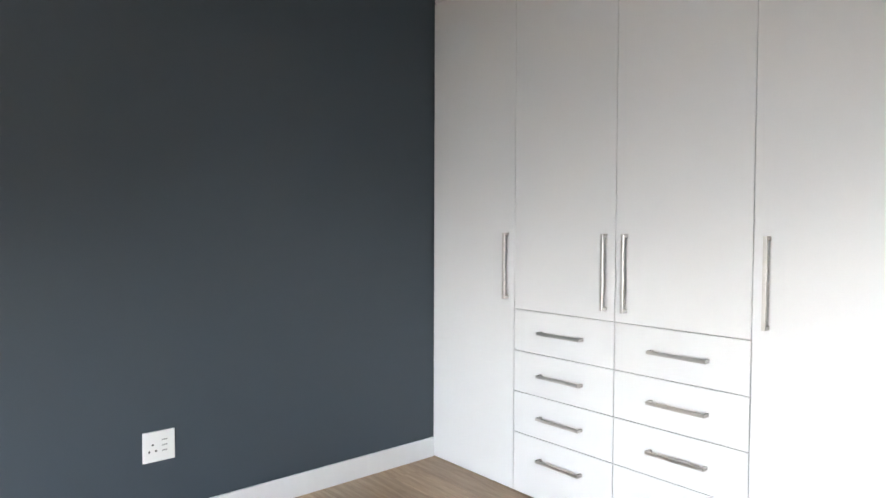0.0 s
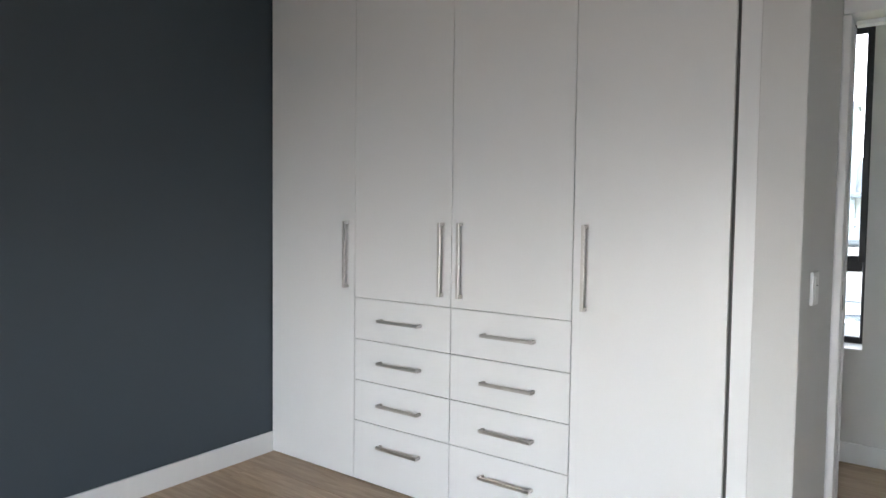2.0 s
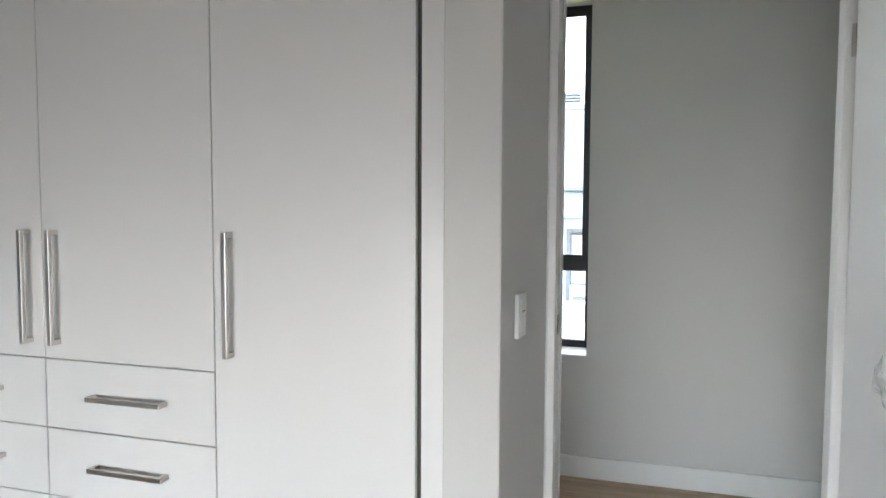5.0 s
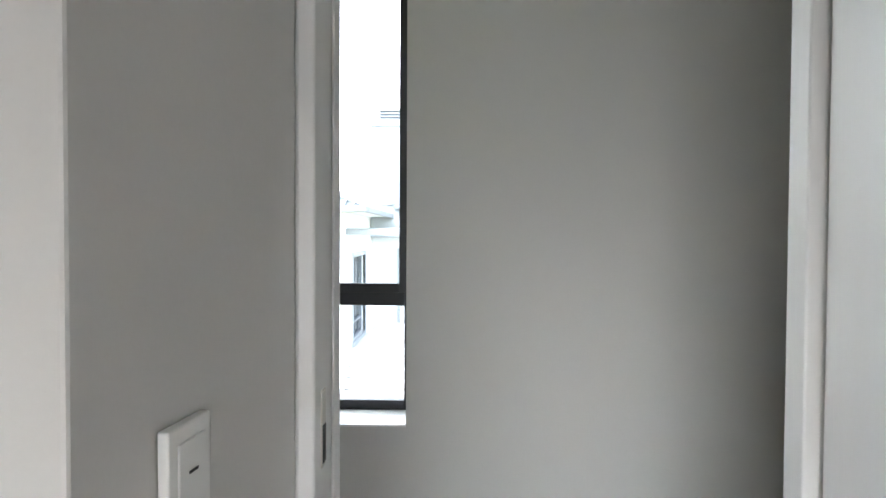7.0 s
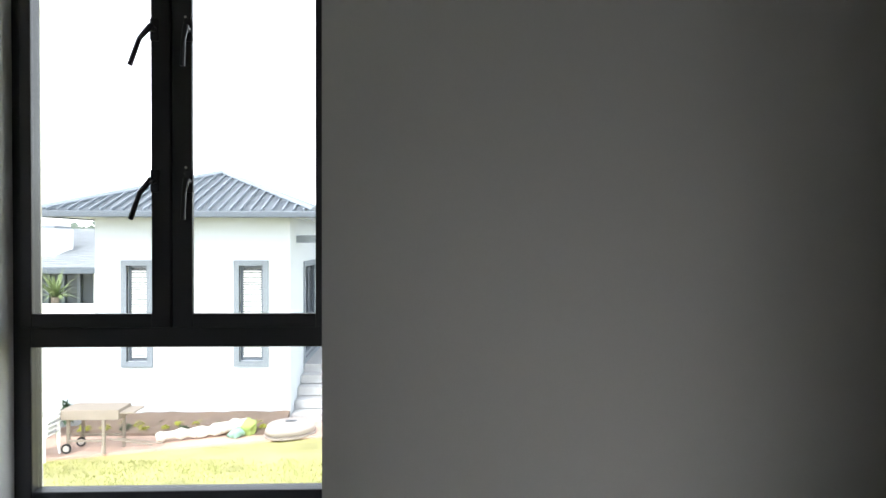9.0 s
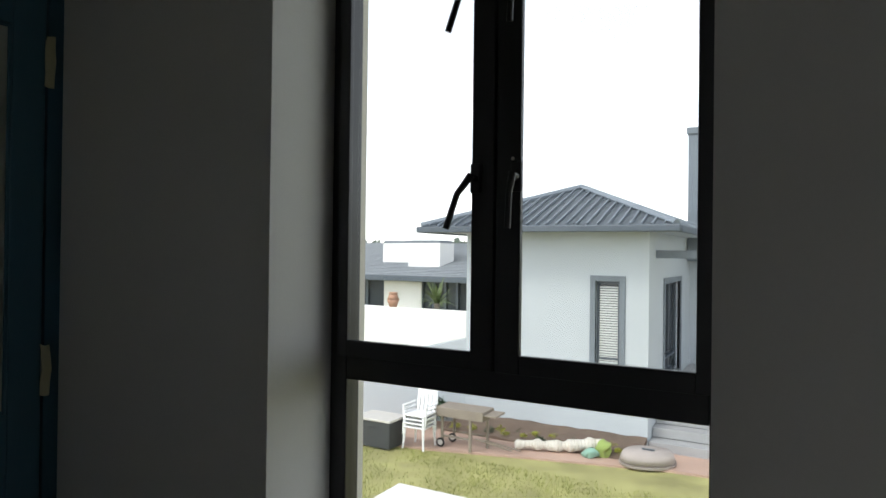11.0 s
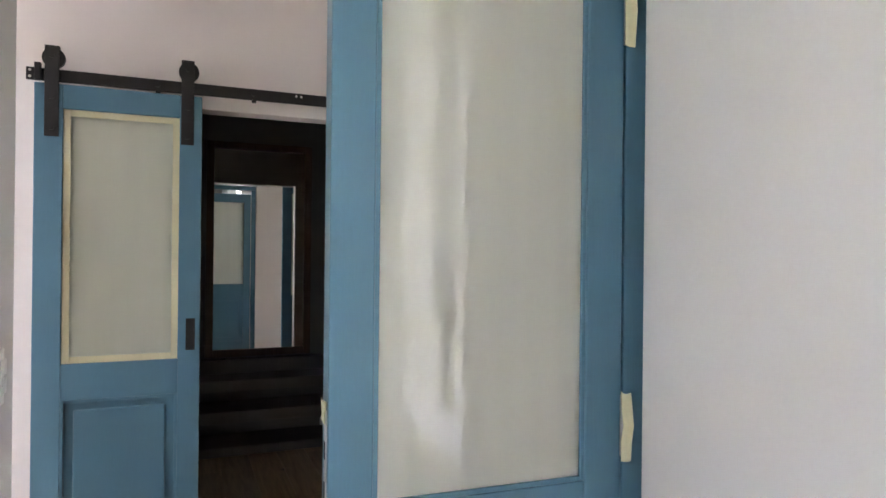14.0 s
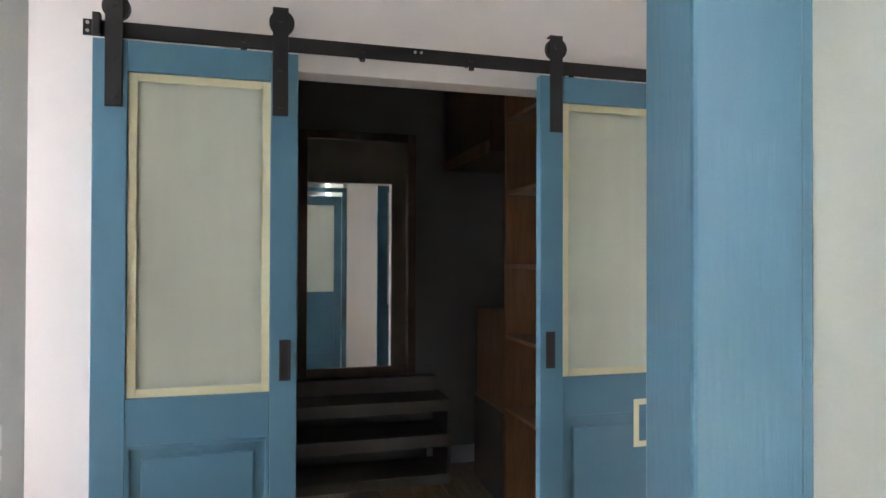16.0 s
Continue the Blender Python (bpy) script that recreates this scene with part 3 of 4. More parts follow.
# ---- landing: barn doors on a rail ----
def barn_door(y0, pull_side, label):
    t = thing("barn_door", (-0.845, y0 + 0.305, 0.01), label, "sliding door", "barn doors on the rail")
    xb, xf = -0.872, -0.832
    y1 = y0 + 0.609
    gy0, gy1 = y0 + 0.098, y1 - 0.086
    if pull_side < 0:
        gy0, gy1 = y0 + 0.09, y1 - 0.095
    for n, b in {"stile_a": (y0, gy0, 0.012, 1.985), "stile_b": (gy1, y1, 0.012, 1.985), "rail_a": (gy0, gy1, 1.89, 1.985), "rail_b": (gy0, gy1, 0.742, 0.885), "rail_c": (gy0, gy1, 0.012, 0.2)}.items():
        part(n[:-2], B(xb, xf, *b, bevel=0.003), BLUE, t)
    part("panel", B(xb + 0.01, xf - 0.014, gy0, gy1, 0.2, 0.742), BLUE, t)
    part("raised_field", B(xb + 0.006, xf - 0.006, gy0 + 0.045, gy1 - 0.045, 0.245, 0.70, bevel=0.006), BLUE, t)
    part("panel_moulding", bead(t, xf - 0.014, xf - 0.002, gy0, gy1, 0.2, 0.742, 0.012, BLUE), BLUE, t)
    part("pane", B(xb + 0.012, xb + 0.018, gy0 - 0.003, gy1 + 0.003, 0.882, 1.893), MILK_BARN, t, "frosted glass pane")
    part("glazing_bead", bead(t, xb + 0.018, xf - 0.012, gy0, gy1, 0.885, 1.89, 0.012, BLUE), BLUE, t)
    part("masking_tape", bead(t, xf - 0.0115, xf - 0.0105, gy0 + 0.001, gy1 - 0.001, 0.886, 1.889, 0.026, TAPE), TAPE, t, "cream masking tape round the pane")
    py = (y1 - 0.038) if pull_side > 0 else (y0 + 0.04)
    pull = part("flush_pull", bead(t, xf, xf + 0.003, py - 0.018, py + 0.018, 0.92, 1.053, 0.006, IRON), IRON, t, "black flush pull")
    part("pull_recess", B(xf - 0.001, xf + 0.001, py - 0.012, py + 0.012, 0.926, 1.047), IRON, pull)
    for hy in ((y0 + 0.06), (y1 - 0.057)):
        strap = part("hanger_strap", B(xf + 0.0005, xf + 0.006, hy - 0.025, hy + 0.025, 1.778, 2.125, bevel=0.0015), IRON, t, "black iron hanger strap")
        part("strap_return", B(xf - 0.026, xf + 0.006, hy - 0.025, hy + 0.025, 2.1252, 2.131, bevel=0.001), IRON, t)
        part("wheel", T((xf - 0.021, hy + 0.004, 2.085), (xf - 0.001, hy + 0.004, 2.085), 0.040, seg=32), IRON, t, "black iron rail wheel")
        for z in (1.81, 1.93, 2.09):
            part("bolt", T((xf + 0.006, hy, z), (xf + 0.011, hy, z), 0.0095, seg=6), IRON, strap)
    return t


barn_door(0.605, 1, "blue painted sliding barn door with frosted pane, masking taped")
barn_door(2.072, -1, "second blue painted sliding barn door with taped frosted pane")
note = part("tape_frame", bead(None, -0.832, -0.828, 2.452, 2.575, 0.61, 0.79, 0.022, TAPE), TAPE)
tagged(note, "small square of cream masking tape on the barn door", "tape")
rail = thing("barn_door_rail", (-0.85, 1.6, 2.02), "black iron sliding door rail bolted above the opening", "rail")
part("bar", B(-0.853, -0.846, 0.575, 2.86, 1.995, 2.044, bevel=0.001), IRON, rail)
for y in (0.66, 1.04, 1.424, 1.812, 2.2, 2.6):
    part("spacer", T((-0.91, y, 2.02), (-0.8535, y, 2.02), 0.011), IRON, rail)
    part("bolt_head", T((-0.846, y, 2.02), (-0.840, y, 2.02), 0.009, seg=6), IRON, rail)
    part("spacer_foot", T((-0.850, y + 0.002, 1.985), (-0.850, y + 0.002, 1.9945), 0.010), IRON, rail)
for y in (0.588, 1.608, 1.63):
    for z in ((2.008, 2.033) if y < 1 else (2.03,)):
        part("rail_hole", T((-0.8455, y, z), (-0.8445, y, z), 0.0055, seg=10), STEEL, rail)
part("end_stop", B(-0.846, -0.82, 0.606, 0.628, 1.992, 2.06, bevel=0.003), IRON, rail)

# ---- closet ----
mir = thing("wall_mirror", (-2.64, 1.66, 1.33), "tall mirror in a dark wooden frame on the closet wall", "mirror")
MY0, MY1, MZ0, MZ1 = 1.30, 2.018, 0.59, 2.085
part("glass", B(-2.645, -2.632, MY0 + 0.05, MY1 - 0.05, MZ0 + 0.05, MZ1 - 0.05), MIRROR, mir, "silvered mirror glass")
for b in ((MY0, MY0 + 0.05, MZ0, MZ1), (MY1 - 0.05, MY1, MZ0, MZ1), (MY0 + 0.05, MY1 - 0.05, MZ0, MZ0 + 0.05), (MY0 + 0.05, MY1 - 0.05, MZ1 - 0.05, MZ1)):
    part("frame_bar", B(-2.65, -2.615, *b, bevel=0.004), DARKWOOD, mir)
rack = thing("shoe_rack", (-2.45, 1.5, 0), "low dark grey open shelf rack under the mirror", "shelf")
for y in (0.75, 2.138):
    part("side_panel", B(-2.64, -2.3, y, y + 0.02, 0, 0.488, bevel=0.002), RACK, rack)
for z0, z1 in ((0.0, 0.057), (0.215, 0.287), (0.42, 0.488)):
    part("front_lip", B(-2.318, -2.298, 0.77, 2.138, z0, z1, bevel=0.002), RACK, rack)
    part("shelf_board", B(-2.64, -2.318, 0.77, 2.138, z1 - 0.02, z1, bevel=0.001), RACK, rack)
part("back_ledge", B(-2.648, -2.56, 0.75, 2.14, 0.49, 0.58, bevel=0.002), RACK, rack)
unit = thing("shelf_unit", (-1.5, 2.55, 0), "tall open orange-brown wooden shelf unit in the closet", "shelf")
part("side_panel", B(-1.80, -1.78, 2.30, 2.85, 0, 2.35, bevel=0.002), CLOSETWOOD, unit)
part("side_panel", B(-1.06, -1.04, 2.30, 2.85, 0, 2.35, bevel=0.002), CLOSETWOOD, unit)
part("back_panel", B(-1.78, -1.06, 2.835, 2.85, 0, 2.35), CLOSETWOOD, unit)
for z in (0.06, 0.553, 0.924, 1.284, 1.659, 2.03, 2.33):
    part("shelf_board", B(-1.78, -1.06, 2.302, 2.835, z - 0.02, z, bevel=0.002), CLOSETWOOD, unit)
cab = thing("low_cabinet", (-2.05, 2.55, 0), "low wooden cabinet with a grey door in the closet", "cabinet")
part("body", B(-2.27, -1.804, 2.31, 2.85, 0.04, 1.02, bevel=0.003), CLOSETWOOD, cab)
part("door", B(-2.265, -1.808, 2.292, 2.3095, 0.05, 0.51, bevel=0.002), RACK, cab)
part("top_board", B(-2.275, -1.804, 2.295, 2.85, 0.515, 0.535, bevel=0.002), CLOSETWOOD, cab)
part("plinth", B(-2.26, -1.81, 2.33, 2.84, 0, 0.04), RACK, cab)
up = thing("wall_cabinet", (-2.2, 2.5, 1.95), "dark wooden overhead cabinet hung high in the closet", "cabinet")
part("body", B(-2.649, -1.804, 2.22, 2.858, 1.87, 2.4, bevel=0.003), DARKWOOD, up)
part("light_rail", B(-2.648, -1.806, 2.20, 2.2195, 1.86, 1.92, bevel=0.002), CLOSETWOOD, up)


# ---- outside: garden and the houses ----
G = -2.45
gr = bmesh.new()
box(gr, -1500, 1500, 2.6, 3000, G - 0.6, G - 0.012)
setting("ground", gr, LAWN, "ground with lawn reaching to the horizon", "ground")
lawn = bmesh.new()
bmesh.ops.create_grid(lawn, x_segments=70, y_segments=30, size=1, matrix=Matrix.Translation((-2, 8.2, G)) @ Matrix.Diagonal((8, 3.4, 1, 1)))
for v in lawn.verts:
    v.co.z += 0.025 * noise.noise(v.co * 1.3)
setting("lawn", lawn, LAWN, "patchy green and straw-coloured lawn", "lawn")
rnd = random.Random(4)
bl = bmesh.new()
vs, fs = [], []
for k in range(26000):
    x, y = rnd.uniform(-8, 5), rnd.uniform(8.2, 11.55)
    if noise.noise(Vector((x * 0.9, y * 0.9, 2))) < -0.25 and rnd.random() < 0.75:
        continue
    a, h, w = rnd.uniform(0, 6.28), rnd.uniform(0.025, 0.07), 0.007
    dx, dy = math.cos(a) * w, math.sin(a) * w
    lx, ly = rnd.uniform(-0.03, 0.03), rnd.uniform(-0.03, 0.03)
    n0 = len(vs)
    vs += [(x - dx, y - dy, G), (x + dx, y + dy, G), (x + lx, y + ly, G + h)]
    fs.append((n0, n0 + 1, n0 + 2))
me = bpy.data.meshes.new("grass"); me.from_pydata(vs, [], fs); me.materials.append(BLADE)
bl.free()
tagged(new("grass", me), "short uneven blades of lawn grass", "grass", kind="stuff")
# terracotta path along the house, cut back to the lawn in a slow curve
pv = bmesh.new()
edge = [(-9, 10.9), (-4.5, 11.35), (-1.0, 12.3), (0.8, 12.75), (6, 13.1)]
top = [pv.verts.new((x, y, G + 0.03)) for x, y in edge] + [pv.verts.new((6, 15.0, G + 0.03)), pv.verts.new((-9, 15.0, G + 0.03))]
f = pv.faces.new(top)
r = bmesh.ops.extrude_face_region(pv, geom=[f])
bmesh.ops.translate(pv, vec=(0, 0, -0.08), verts=[v for v in r["geom"] if isinstance(v, bmesh.types.BMVert)])
bmesh.ops.recalc_face_normals(pv, faces=pv.faces)
setting("pavement", pv, PAVE, "terracotta coloured garden paving", "paving")
bed = bmesh.new()
bmesh.ops.create_grid(bed, x_segments=30, y_segments=6, size=1, matrix=Matrix.Translation((-1.75, 13.3, G + 0.1)) @ Matrix.Diagonal((2.0, 0.42, 1, 1)))
for v in bed.verts:
    v.co.z += 0.25 * (v.co.y - 13.0) + 0.05 * noise.noise(v.co * 3)
bmesh.ops.solidify(bed, geom=bed.faces, thickness=0.1)
setting("flower_bed", bed, SOIL, "soil bed along the house wall", "flower bed")


def leaf_clump(name, at, r, material, n, label, category, seed, group=""):
    rr = random.Random(seed)
    vs, fs = [], []
    for k in range(n):
        d = Vector((rr.gauss(0, 1), rr.gauss(0, 1), abs(rr.gauss(0, 0.8)))).normalized() * r * rr.uniform(0.4, 1)
        c = Vector(at) + Vector((d.x, d.y, d.z * 0.8))
        u = Vector((rr.gauss(0, 1), rr.gauss(0, 1), rr.gauss(0, 1))).normalized()
        w = u.cross(Vector((rr.random(), rr.random(), rr.random() + 0.1))).normalized()
        s = r * rr.uniform(0.12, 0.3)
        n0 = len(vs)
        vs += [tuple(c - u * s), tuple(c + w * s * 0.45), tuple(c + u * s), tuple(c - w * s * 0.45)]
        fs.append((n0, n0 + 1, n0 + 2, n0 + 3))
    me = bpy.data.meshes.new(name); me.from_pydata(vs, [], fs); me.materials.append(material)
    return tagged(new(name, me), label, category, group)


for k in range(20):
    x = -3.55 + k * 0.19
    yel = k % 3 != 1
    leaf_clump("bedding_plant", (x, 12.95 + 0.14 * rnd.random() + 0.3 * (k % 2), G + 0.12), rnd.uniform(0.08, 0.15), LEAFY if yel else LEAFD, 90,
               "low yellow flowering bedding plant" if yel else "low dark green bedding plant", "plant", k, "plants in the bed")
leaf_clump("shrub", (-4.15, 13.1, G + 0.3), 0.42, LEAFD, 350, "small green shrub behind the garden trolley", "shrub", 77)


# house across the garden
FY = 13.7
house = thing("house", (-1.7, 15.7, G), "pale blue-grey house with a hipped metal roof", "house")
HX0, HX1, EZ = -3.67, 0.26, 1.80
WINS = [(-3.15, -2.52), (-0.885, -0.185)]
part("wall", slab_with_hole("y", FY, 0.25, HX0, HX1, G, EZ, [(a + 0.11, b - 0.11, -1.15, 0.81) for a, b in WINS]), HOUSE, house)
part("wall", slab_with_hole("x", HX1 - 0.25, 0.25, FY + 0.25, 19, G, EZ, [(15.31, 17.39, -1.39, 0.74)]), HOUSE, house)
part("wall", slab_with_hole("x", HX0, 0.25, FY + 0.25, 18, G, EZ, []), HOUSE, house)
part("wall", slab_with_hole("y", 19, 0.3, -3.4, 9, G, EZ + 0.3, [(1.1, 2.2, -1.3, 0.76)]), HOUSE, house)


def house_window(y, a, b, z0, z1, axis="y", blind=True):
    """Surround, frame, blind and pane of a window in the house wall."""
    def bx(u0, u1, d0, d1, za, zb, bevel=0.0):
        return B(u0, u1, y + d0, y + d1, za, zb, bevel=bevel) if axis == "y" else B(y - d1, y - d0, u0, u1, za, zb, bevel=bevel)
    w = part("window", bx(a + 0.11, b - 0.11, 0.16, 0.2, z0 + 0.11, z1 - 0.11), DARKPANE, house, "dark pane")
    for u0, u1, za, zb in ((a, a + 0.11, z0, z1), (b - 0.11, b, z0, z1), (a + 0.11, b - 0.11, z0, z0 + 0.11), (a + 0.11, b - 0.11, z1 - 0.11, z1)):
        part("surround", bx(u0, u1, -0.03, 0.06, za, zb, 0.004), TRIMGREY, w)
    for u0, u1, za, zb in ((a + 0.112, a + 0.16, z0 + 0.112, z1 - 0.112), (b - 0.16, b - 0.112, z0 + 0.112, z1 - 0.112), (a + 0.16, b - 0.16, z0 + 0.5, z0 + 0.55), (a + 0.16, b - 0.16, z1 - 0.16, z1 - 0.112), (a + 0.16, b - 0.16, z0 + 0.112, z0 + 0.16)):
        part("frame", bx(u0, u1, 0.09, 0.15, za, zb), GUTTER, w)
    if blind:
        bm = bmesh.new()
        n = int((z1 - z0 - 0.36) / 0.05)
        for k in range(n):
            z = z0 + 0.18 + k * 0.05
            box(bm, a + 0.165, b - 0.165, y + 0.10, y + 0.13, z, z + 0.034)
        part("blind", bm, BLIND, w)


for a, b in WINS:
    house_window(FY, a, b, -1.26, 0.92)
house_window(HX1, 15.2, 17.5, -1.5, 0.85, axis="x", blind=False)
house_window(19, 1.0, 2.3, -1.4, 0.87)


def seam_roof(name, corners, parent, material, step=0.2):
    """A roof plane from eave a, b to ridge points c (d), with standing seams up the slope."""
    bm = bmesh.new()
    vs = [bm.verts.new(c) for c in corners]
    bm.faces.new(vs)
    bmesh.ops.solidify(bm, geom=bm.faces, thickness=0.05)
    roof = part(name, bm, material, parent)
    a, b = Vector(corners[0]), Vector(corners[1])
    c, d = Vector(corners[2]), Vector(corners[-1])
    n = int((b - a).length / step)
    e = (b - a).normalized()
    nrm = (b - a).cross(d - a).normalized()
    if nrm.z < 0:
        nrm = -nrm
    up = nrm.cross(e)
    if up.z < 0:
        up = -up
    for k in range(1, n):
        s = (b - a).length * k / n
        p = a + e * s
        lim = 50.0
        for q, w in ((a, d), (b, c)):
            du, dv = (w - q).dot(e), (w - q).dot(up)
            off = (p - q).dot(e)
            if du * off > 0 and abs(du) > 1e-4:
                lim = min(lim, dv * off / du)
        lim = min(lim, (d - a).dot(up))
        bmr = bmesh.new()
        m = Matrix((e, up, nrm)).transposed().to_4x4()
        m.translation = p
        box(bmr, -0.014, 0.014, 0.0, lim, 0.0, 0.045, m=m)
        part("seam", bmr, material, roof)
    return roof


ea, eb, ec, ed = (-4.5, 13.1, 1.9), (0.85, 13.1, 1.9), (0.85, 18.5, 1.9), (-4.5, 18.5, 1.9)
apex = (-1.72, 15.8, 2.89)
seam_roof("roof", [ea, eb, apex], house, ROOF)
seam_roof("roof", [eb, ec, apex], house, ROOF)
seam_roof("roof", [ed, ea, apex], house, ROOF)
for p in (ea, eb, ed, ec):
    bm = bmesh.new()
    m = look(p, apex)
    tube(bm, Vector(p) + Vector((0, 0, 0.03)), Vector(apex) + Vector((0, 0, 0.04)), 0.07, seg=8)
    part("hip_cap", bm, ROOF, house)
part("gutter", B(-4.58, 0.93, 13.0, 13.11, 1.77, 1.9, bevel=0.02), GUTTER, house)
part("gutter", B(0.84, 0.95, 13.11, 18.5, 1.77, 1.9, bevel=0.02), GUTTER, house)
part("gutter", B(-4.60, -4.49, 13.11, 18.5, 1.77, 1.9, bevel=0.02), GUTTER, house)
part("soffit", B(-4.48, 0.835, 13.115, 18.4, 1.80, 1.83), HOUSE, house)
seam_roof("roof", [(0.5, 18.3, 2.15), (9, 18.3, 2.15), (9, 22, 3.4), (0.5, 22, 3.4)], house, ROOF)
part("gutter", B(0.96, 9, 18.2, 18.31, 2.02, 2.15, bevel=0.02), GUTTER, house)
chim = part("chimney", B(0.28, 1.62, 18.35, 19.2, 1.2, 4.45, bevel=0.01), TRIMGREY, house, "tall grey chimney stack")
part("chimney_cap", B(0.24, 1.66, 18.31, 19.24, 4.45, 4.62, bevel=0.01), TRIMGREY, chim)
for k in range(4):
    part("cowl_plate", B(0.5, 1.4, 18.5, 19.05, 4.64 + 0.09 * k, 4.69 + 0.09 * k, bevel=0.01), GUTTER, chim)
part("cowl_core", B(0.6, 1.3, 18.58, 18.97, 4.62, 5.0), GUTTER, chim)
part("pergola_beam", B(0.26, 6, 14.35, 14.55, 1.28, 1.44, bevel=0.01), TRIMGREY, house, "grey flat pergola beam")
# patio and its steps
setting("patio", B(0.27, 8, 15.2, 18.98, G - 0.05, -1.5, bevel=0.01), CONCRETE, "raised grey patio beside the house", "patio")
for k in range(4):
    setting("steps", B(0.27, 3.5, 13.75 + 0.36 * k, 15.2, G + 0.02 + 0.19 * k, G + 0.2 + 0.19 * k, bevel=0.008), CONCRETE, "grey concrete garden step up to the patio", "step")

# boundary wall and the neighbours
setting("garden_wall", B(-30, -3.95, 17.0, 17.25, G, -0.30, bevel=0.01), GWALL, "white plastered garden boundary wall", "wall")


def sloping_wall():
    """From the house corner down towards the side of the garden."""
    turn = Matrix.Translation((-3.675, 13.75, 0)) @ Matrix.Rotation(math.atan2(-1.15, -2.83), 4, "Z")
    bm = B(0, 3.1, -0.22, 0, G, -0.56, bevel=0.008)
    for v in bm.verts:
        if v.co.z > -1.0:
            v.co.z -= 0.245 * v.co.x
    bmesh.ops.transform(bm, matrix=turn, verts=bm.verts)
    return bm


setting("garden_wall_return", sloping_wall(), HOUSE, "low grey garden wall sloping down from the house", "wall")
nb = thing("neighbour_house", (-13, 30, G), "low neighbouring house with slate roof and white chimneys", "house")
part("wall", slab_with_hole("y", 28, 0.3, -28, -6, G, 0.1, [(-20, -15.6, -2, -0.05), (-13.4, -10.8, -2, -0.05), (-9, -7, -2, -0.05)]), GWALL, nb)
for a, b in ((-20, -15.6), (-13.4, -10.8), (-9, -7)):
    w = part("window", B(a, b, 28.2, 28.24, -2, -0.05), DARKPANE, nb)
    for k in range(5):
        x = a + (b - a) * k / 4
        part("frame", B(x - 0.06, x + 0.06, 28.05, 28.15, -2, -0.05), GUTTER, w)
part("fascia", B(-28.5, -5.6, 27.2, 27.5, -0.05, 0.22, bevel=0.02), GUTTER, nb)
bm = bmesh.new()
bm.faces.new([bm.verts.new(c) for c in ((-28.5, 27.3, 0.22), (-5.6, 27.3, 0.22), (-5.6, 36, 1.95), (-28.5, 36, 1.95))])
bmesh.ops.solidify(bm, geom=bm.faces, thickness=0.1)
part("roof", bm, TILES, nb)
bm = bmesh.new()
for k in range(26):
    y = 27.4 + k * 0.33
    z = 0.22 + (y - 27.3) * 0.199
    box(bm, -28.4, -5.7, y, y + 0.05, z + 0.0, z + 0.045)
part("tile_courses", bm, TILES, nb)
for x0, x1, y0 in ((-17.2, -15.2, 30.2), (-15.0, -13.1, 29.3)):
    c = part("chimney", B(x0, x1, y0, y0 + 1.5, 0.2, 1.84, bevel=0.02), GWALL, nb, "white plastered chimney")
    part("chimney_cap", B(x0 + 0.05, x1 - 0.05, y0 + 0.05, y0 + 1.4, 1.841, 1.98, bevel=0.03), TRIMGREY, c)
aloe = thing("aloe_plant", (-6.63, 17.6, -0.5), "spiky green aloe behind the garden wall", "plant")
stem = T((-6.63, 17.6, G), (-6.63, 17.6, -0.15), 0.09)
part("stem", stem, RUSTY, aloe)
rr = random.Random(9)
vs, fs = [], []
for k in range(70):
    a, el = rr.uniform(0, 6.28), rr.uniform(0.05, 1.35)
    L = rr.uniform(0.55, 0.95)
    d = Vector((math.cos(a) * math.cos(el), math.sin(a) * math.cos(el), math.sin(el)))
    s = Vector((-math.sin(a), math.cos(a), 0)) * 0.035
    o = Vector((-6.63, 17.6, -0.18))
    n0 = len(vs)
    mid, tip = o + d * L * 0.55 + Vector((0, 0, 0.04)), o + d * L - Vector((0, 0, 0.1 * math.cos(el)))
    vs += [tuple(o - s), tuple(o + s), tuple(mid + s * 0.8), tuple(mid - s * 0.8), tuple(tip)]
    fs += [(n0, n0 + 1, n0 + 2, n0 + 3), (n0 + 3, n0 + 2, n0 + 4)]
bm = bmesh.new()
mv = [bm.verts.new(tuple(Vector(v) + Vector((0, 0, 0)))) for v in vs]
for q in fs:
    bm.faces.new([mv[i] for i in q])
part("leaves", bm, ALOE, aloe)
pot = bmesh.new()
for z0, z1, r1, r2 in ((-0.42, -0.2, 0.11, 0.19), (-0.2, -0.05, 0.19, 0.12), (-0.05, 0.02, 0.12, 0.14)):
    tube(pot, (-7.87, 17.12, z0 + 0.12), (-7.87, 17.12, z1 + 0.12), r1, r2, seg=20)
tagged(part("clay_pot", pot, CLAY, smooth=True), "terracotta clay pot on the garden wall", "pot")
# far hill with trees
rr = random.Random(21)
hv, hf = [], []
for k in range(2600):
    x, y = rr.uniform(-160, 30), rr.uniform(110, 150)
    top_z = 1.5 + 3.5 * noise.noise(Vector((x * 0.03, 0, 3))) + (y - 110) * 0.07
    c = Vector((x, y, rr.uniform(-2, top_z)))
    for j in range(3):
        u = Vector((rr.gauss(0, 1), rr.gauss(0, 0.4), rr.gauss(0, 1))).normalized() * 1.0
        w = Vector((u.z, 0.2, -u.x)) * 0.7
        n0 = len(hv)
        o = c + Vector((rr.gauss(0, 1), 0, rr.gauss(0, 0.6)))
        hv += [tuple(o - u), tuple(o + w), tuple(o + u), tuple(o - w)]
        hf.append((n0, n0 + 1, n0 + 2, n0 + 3))
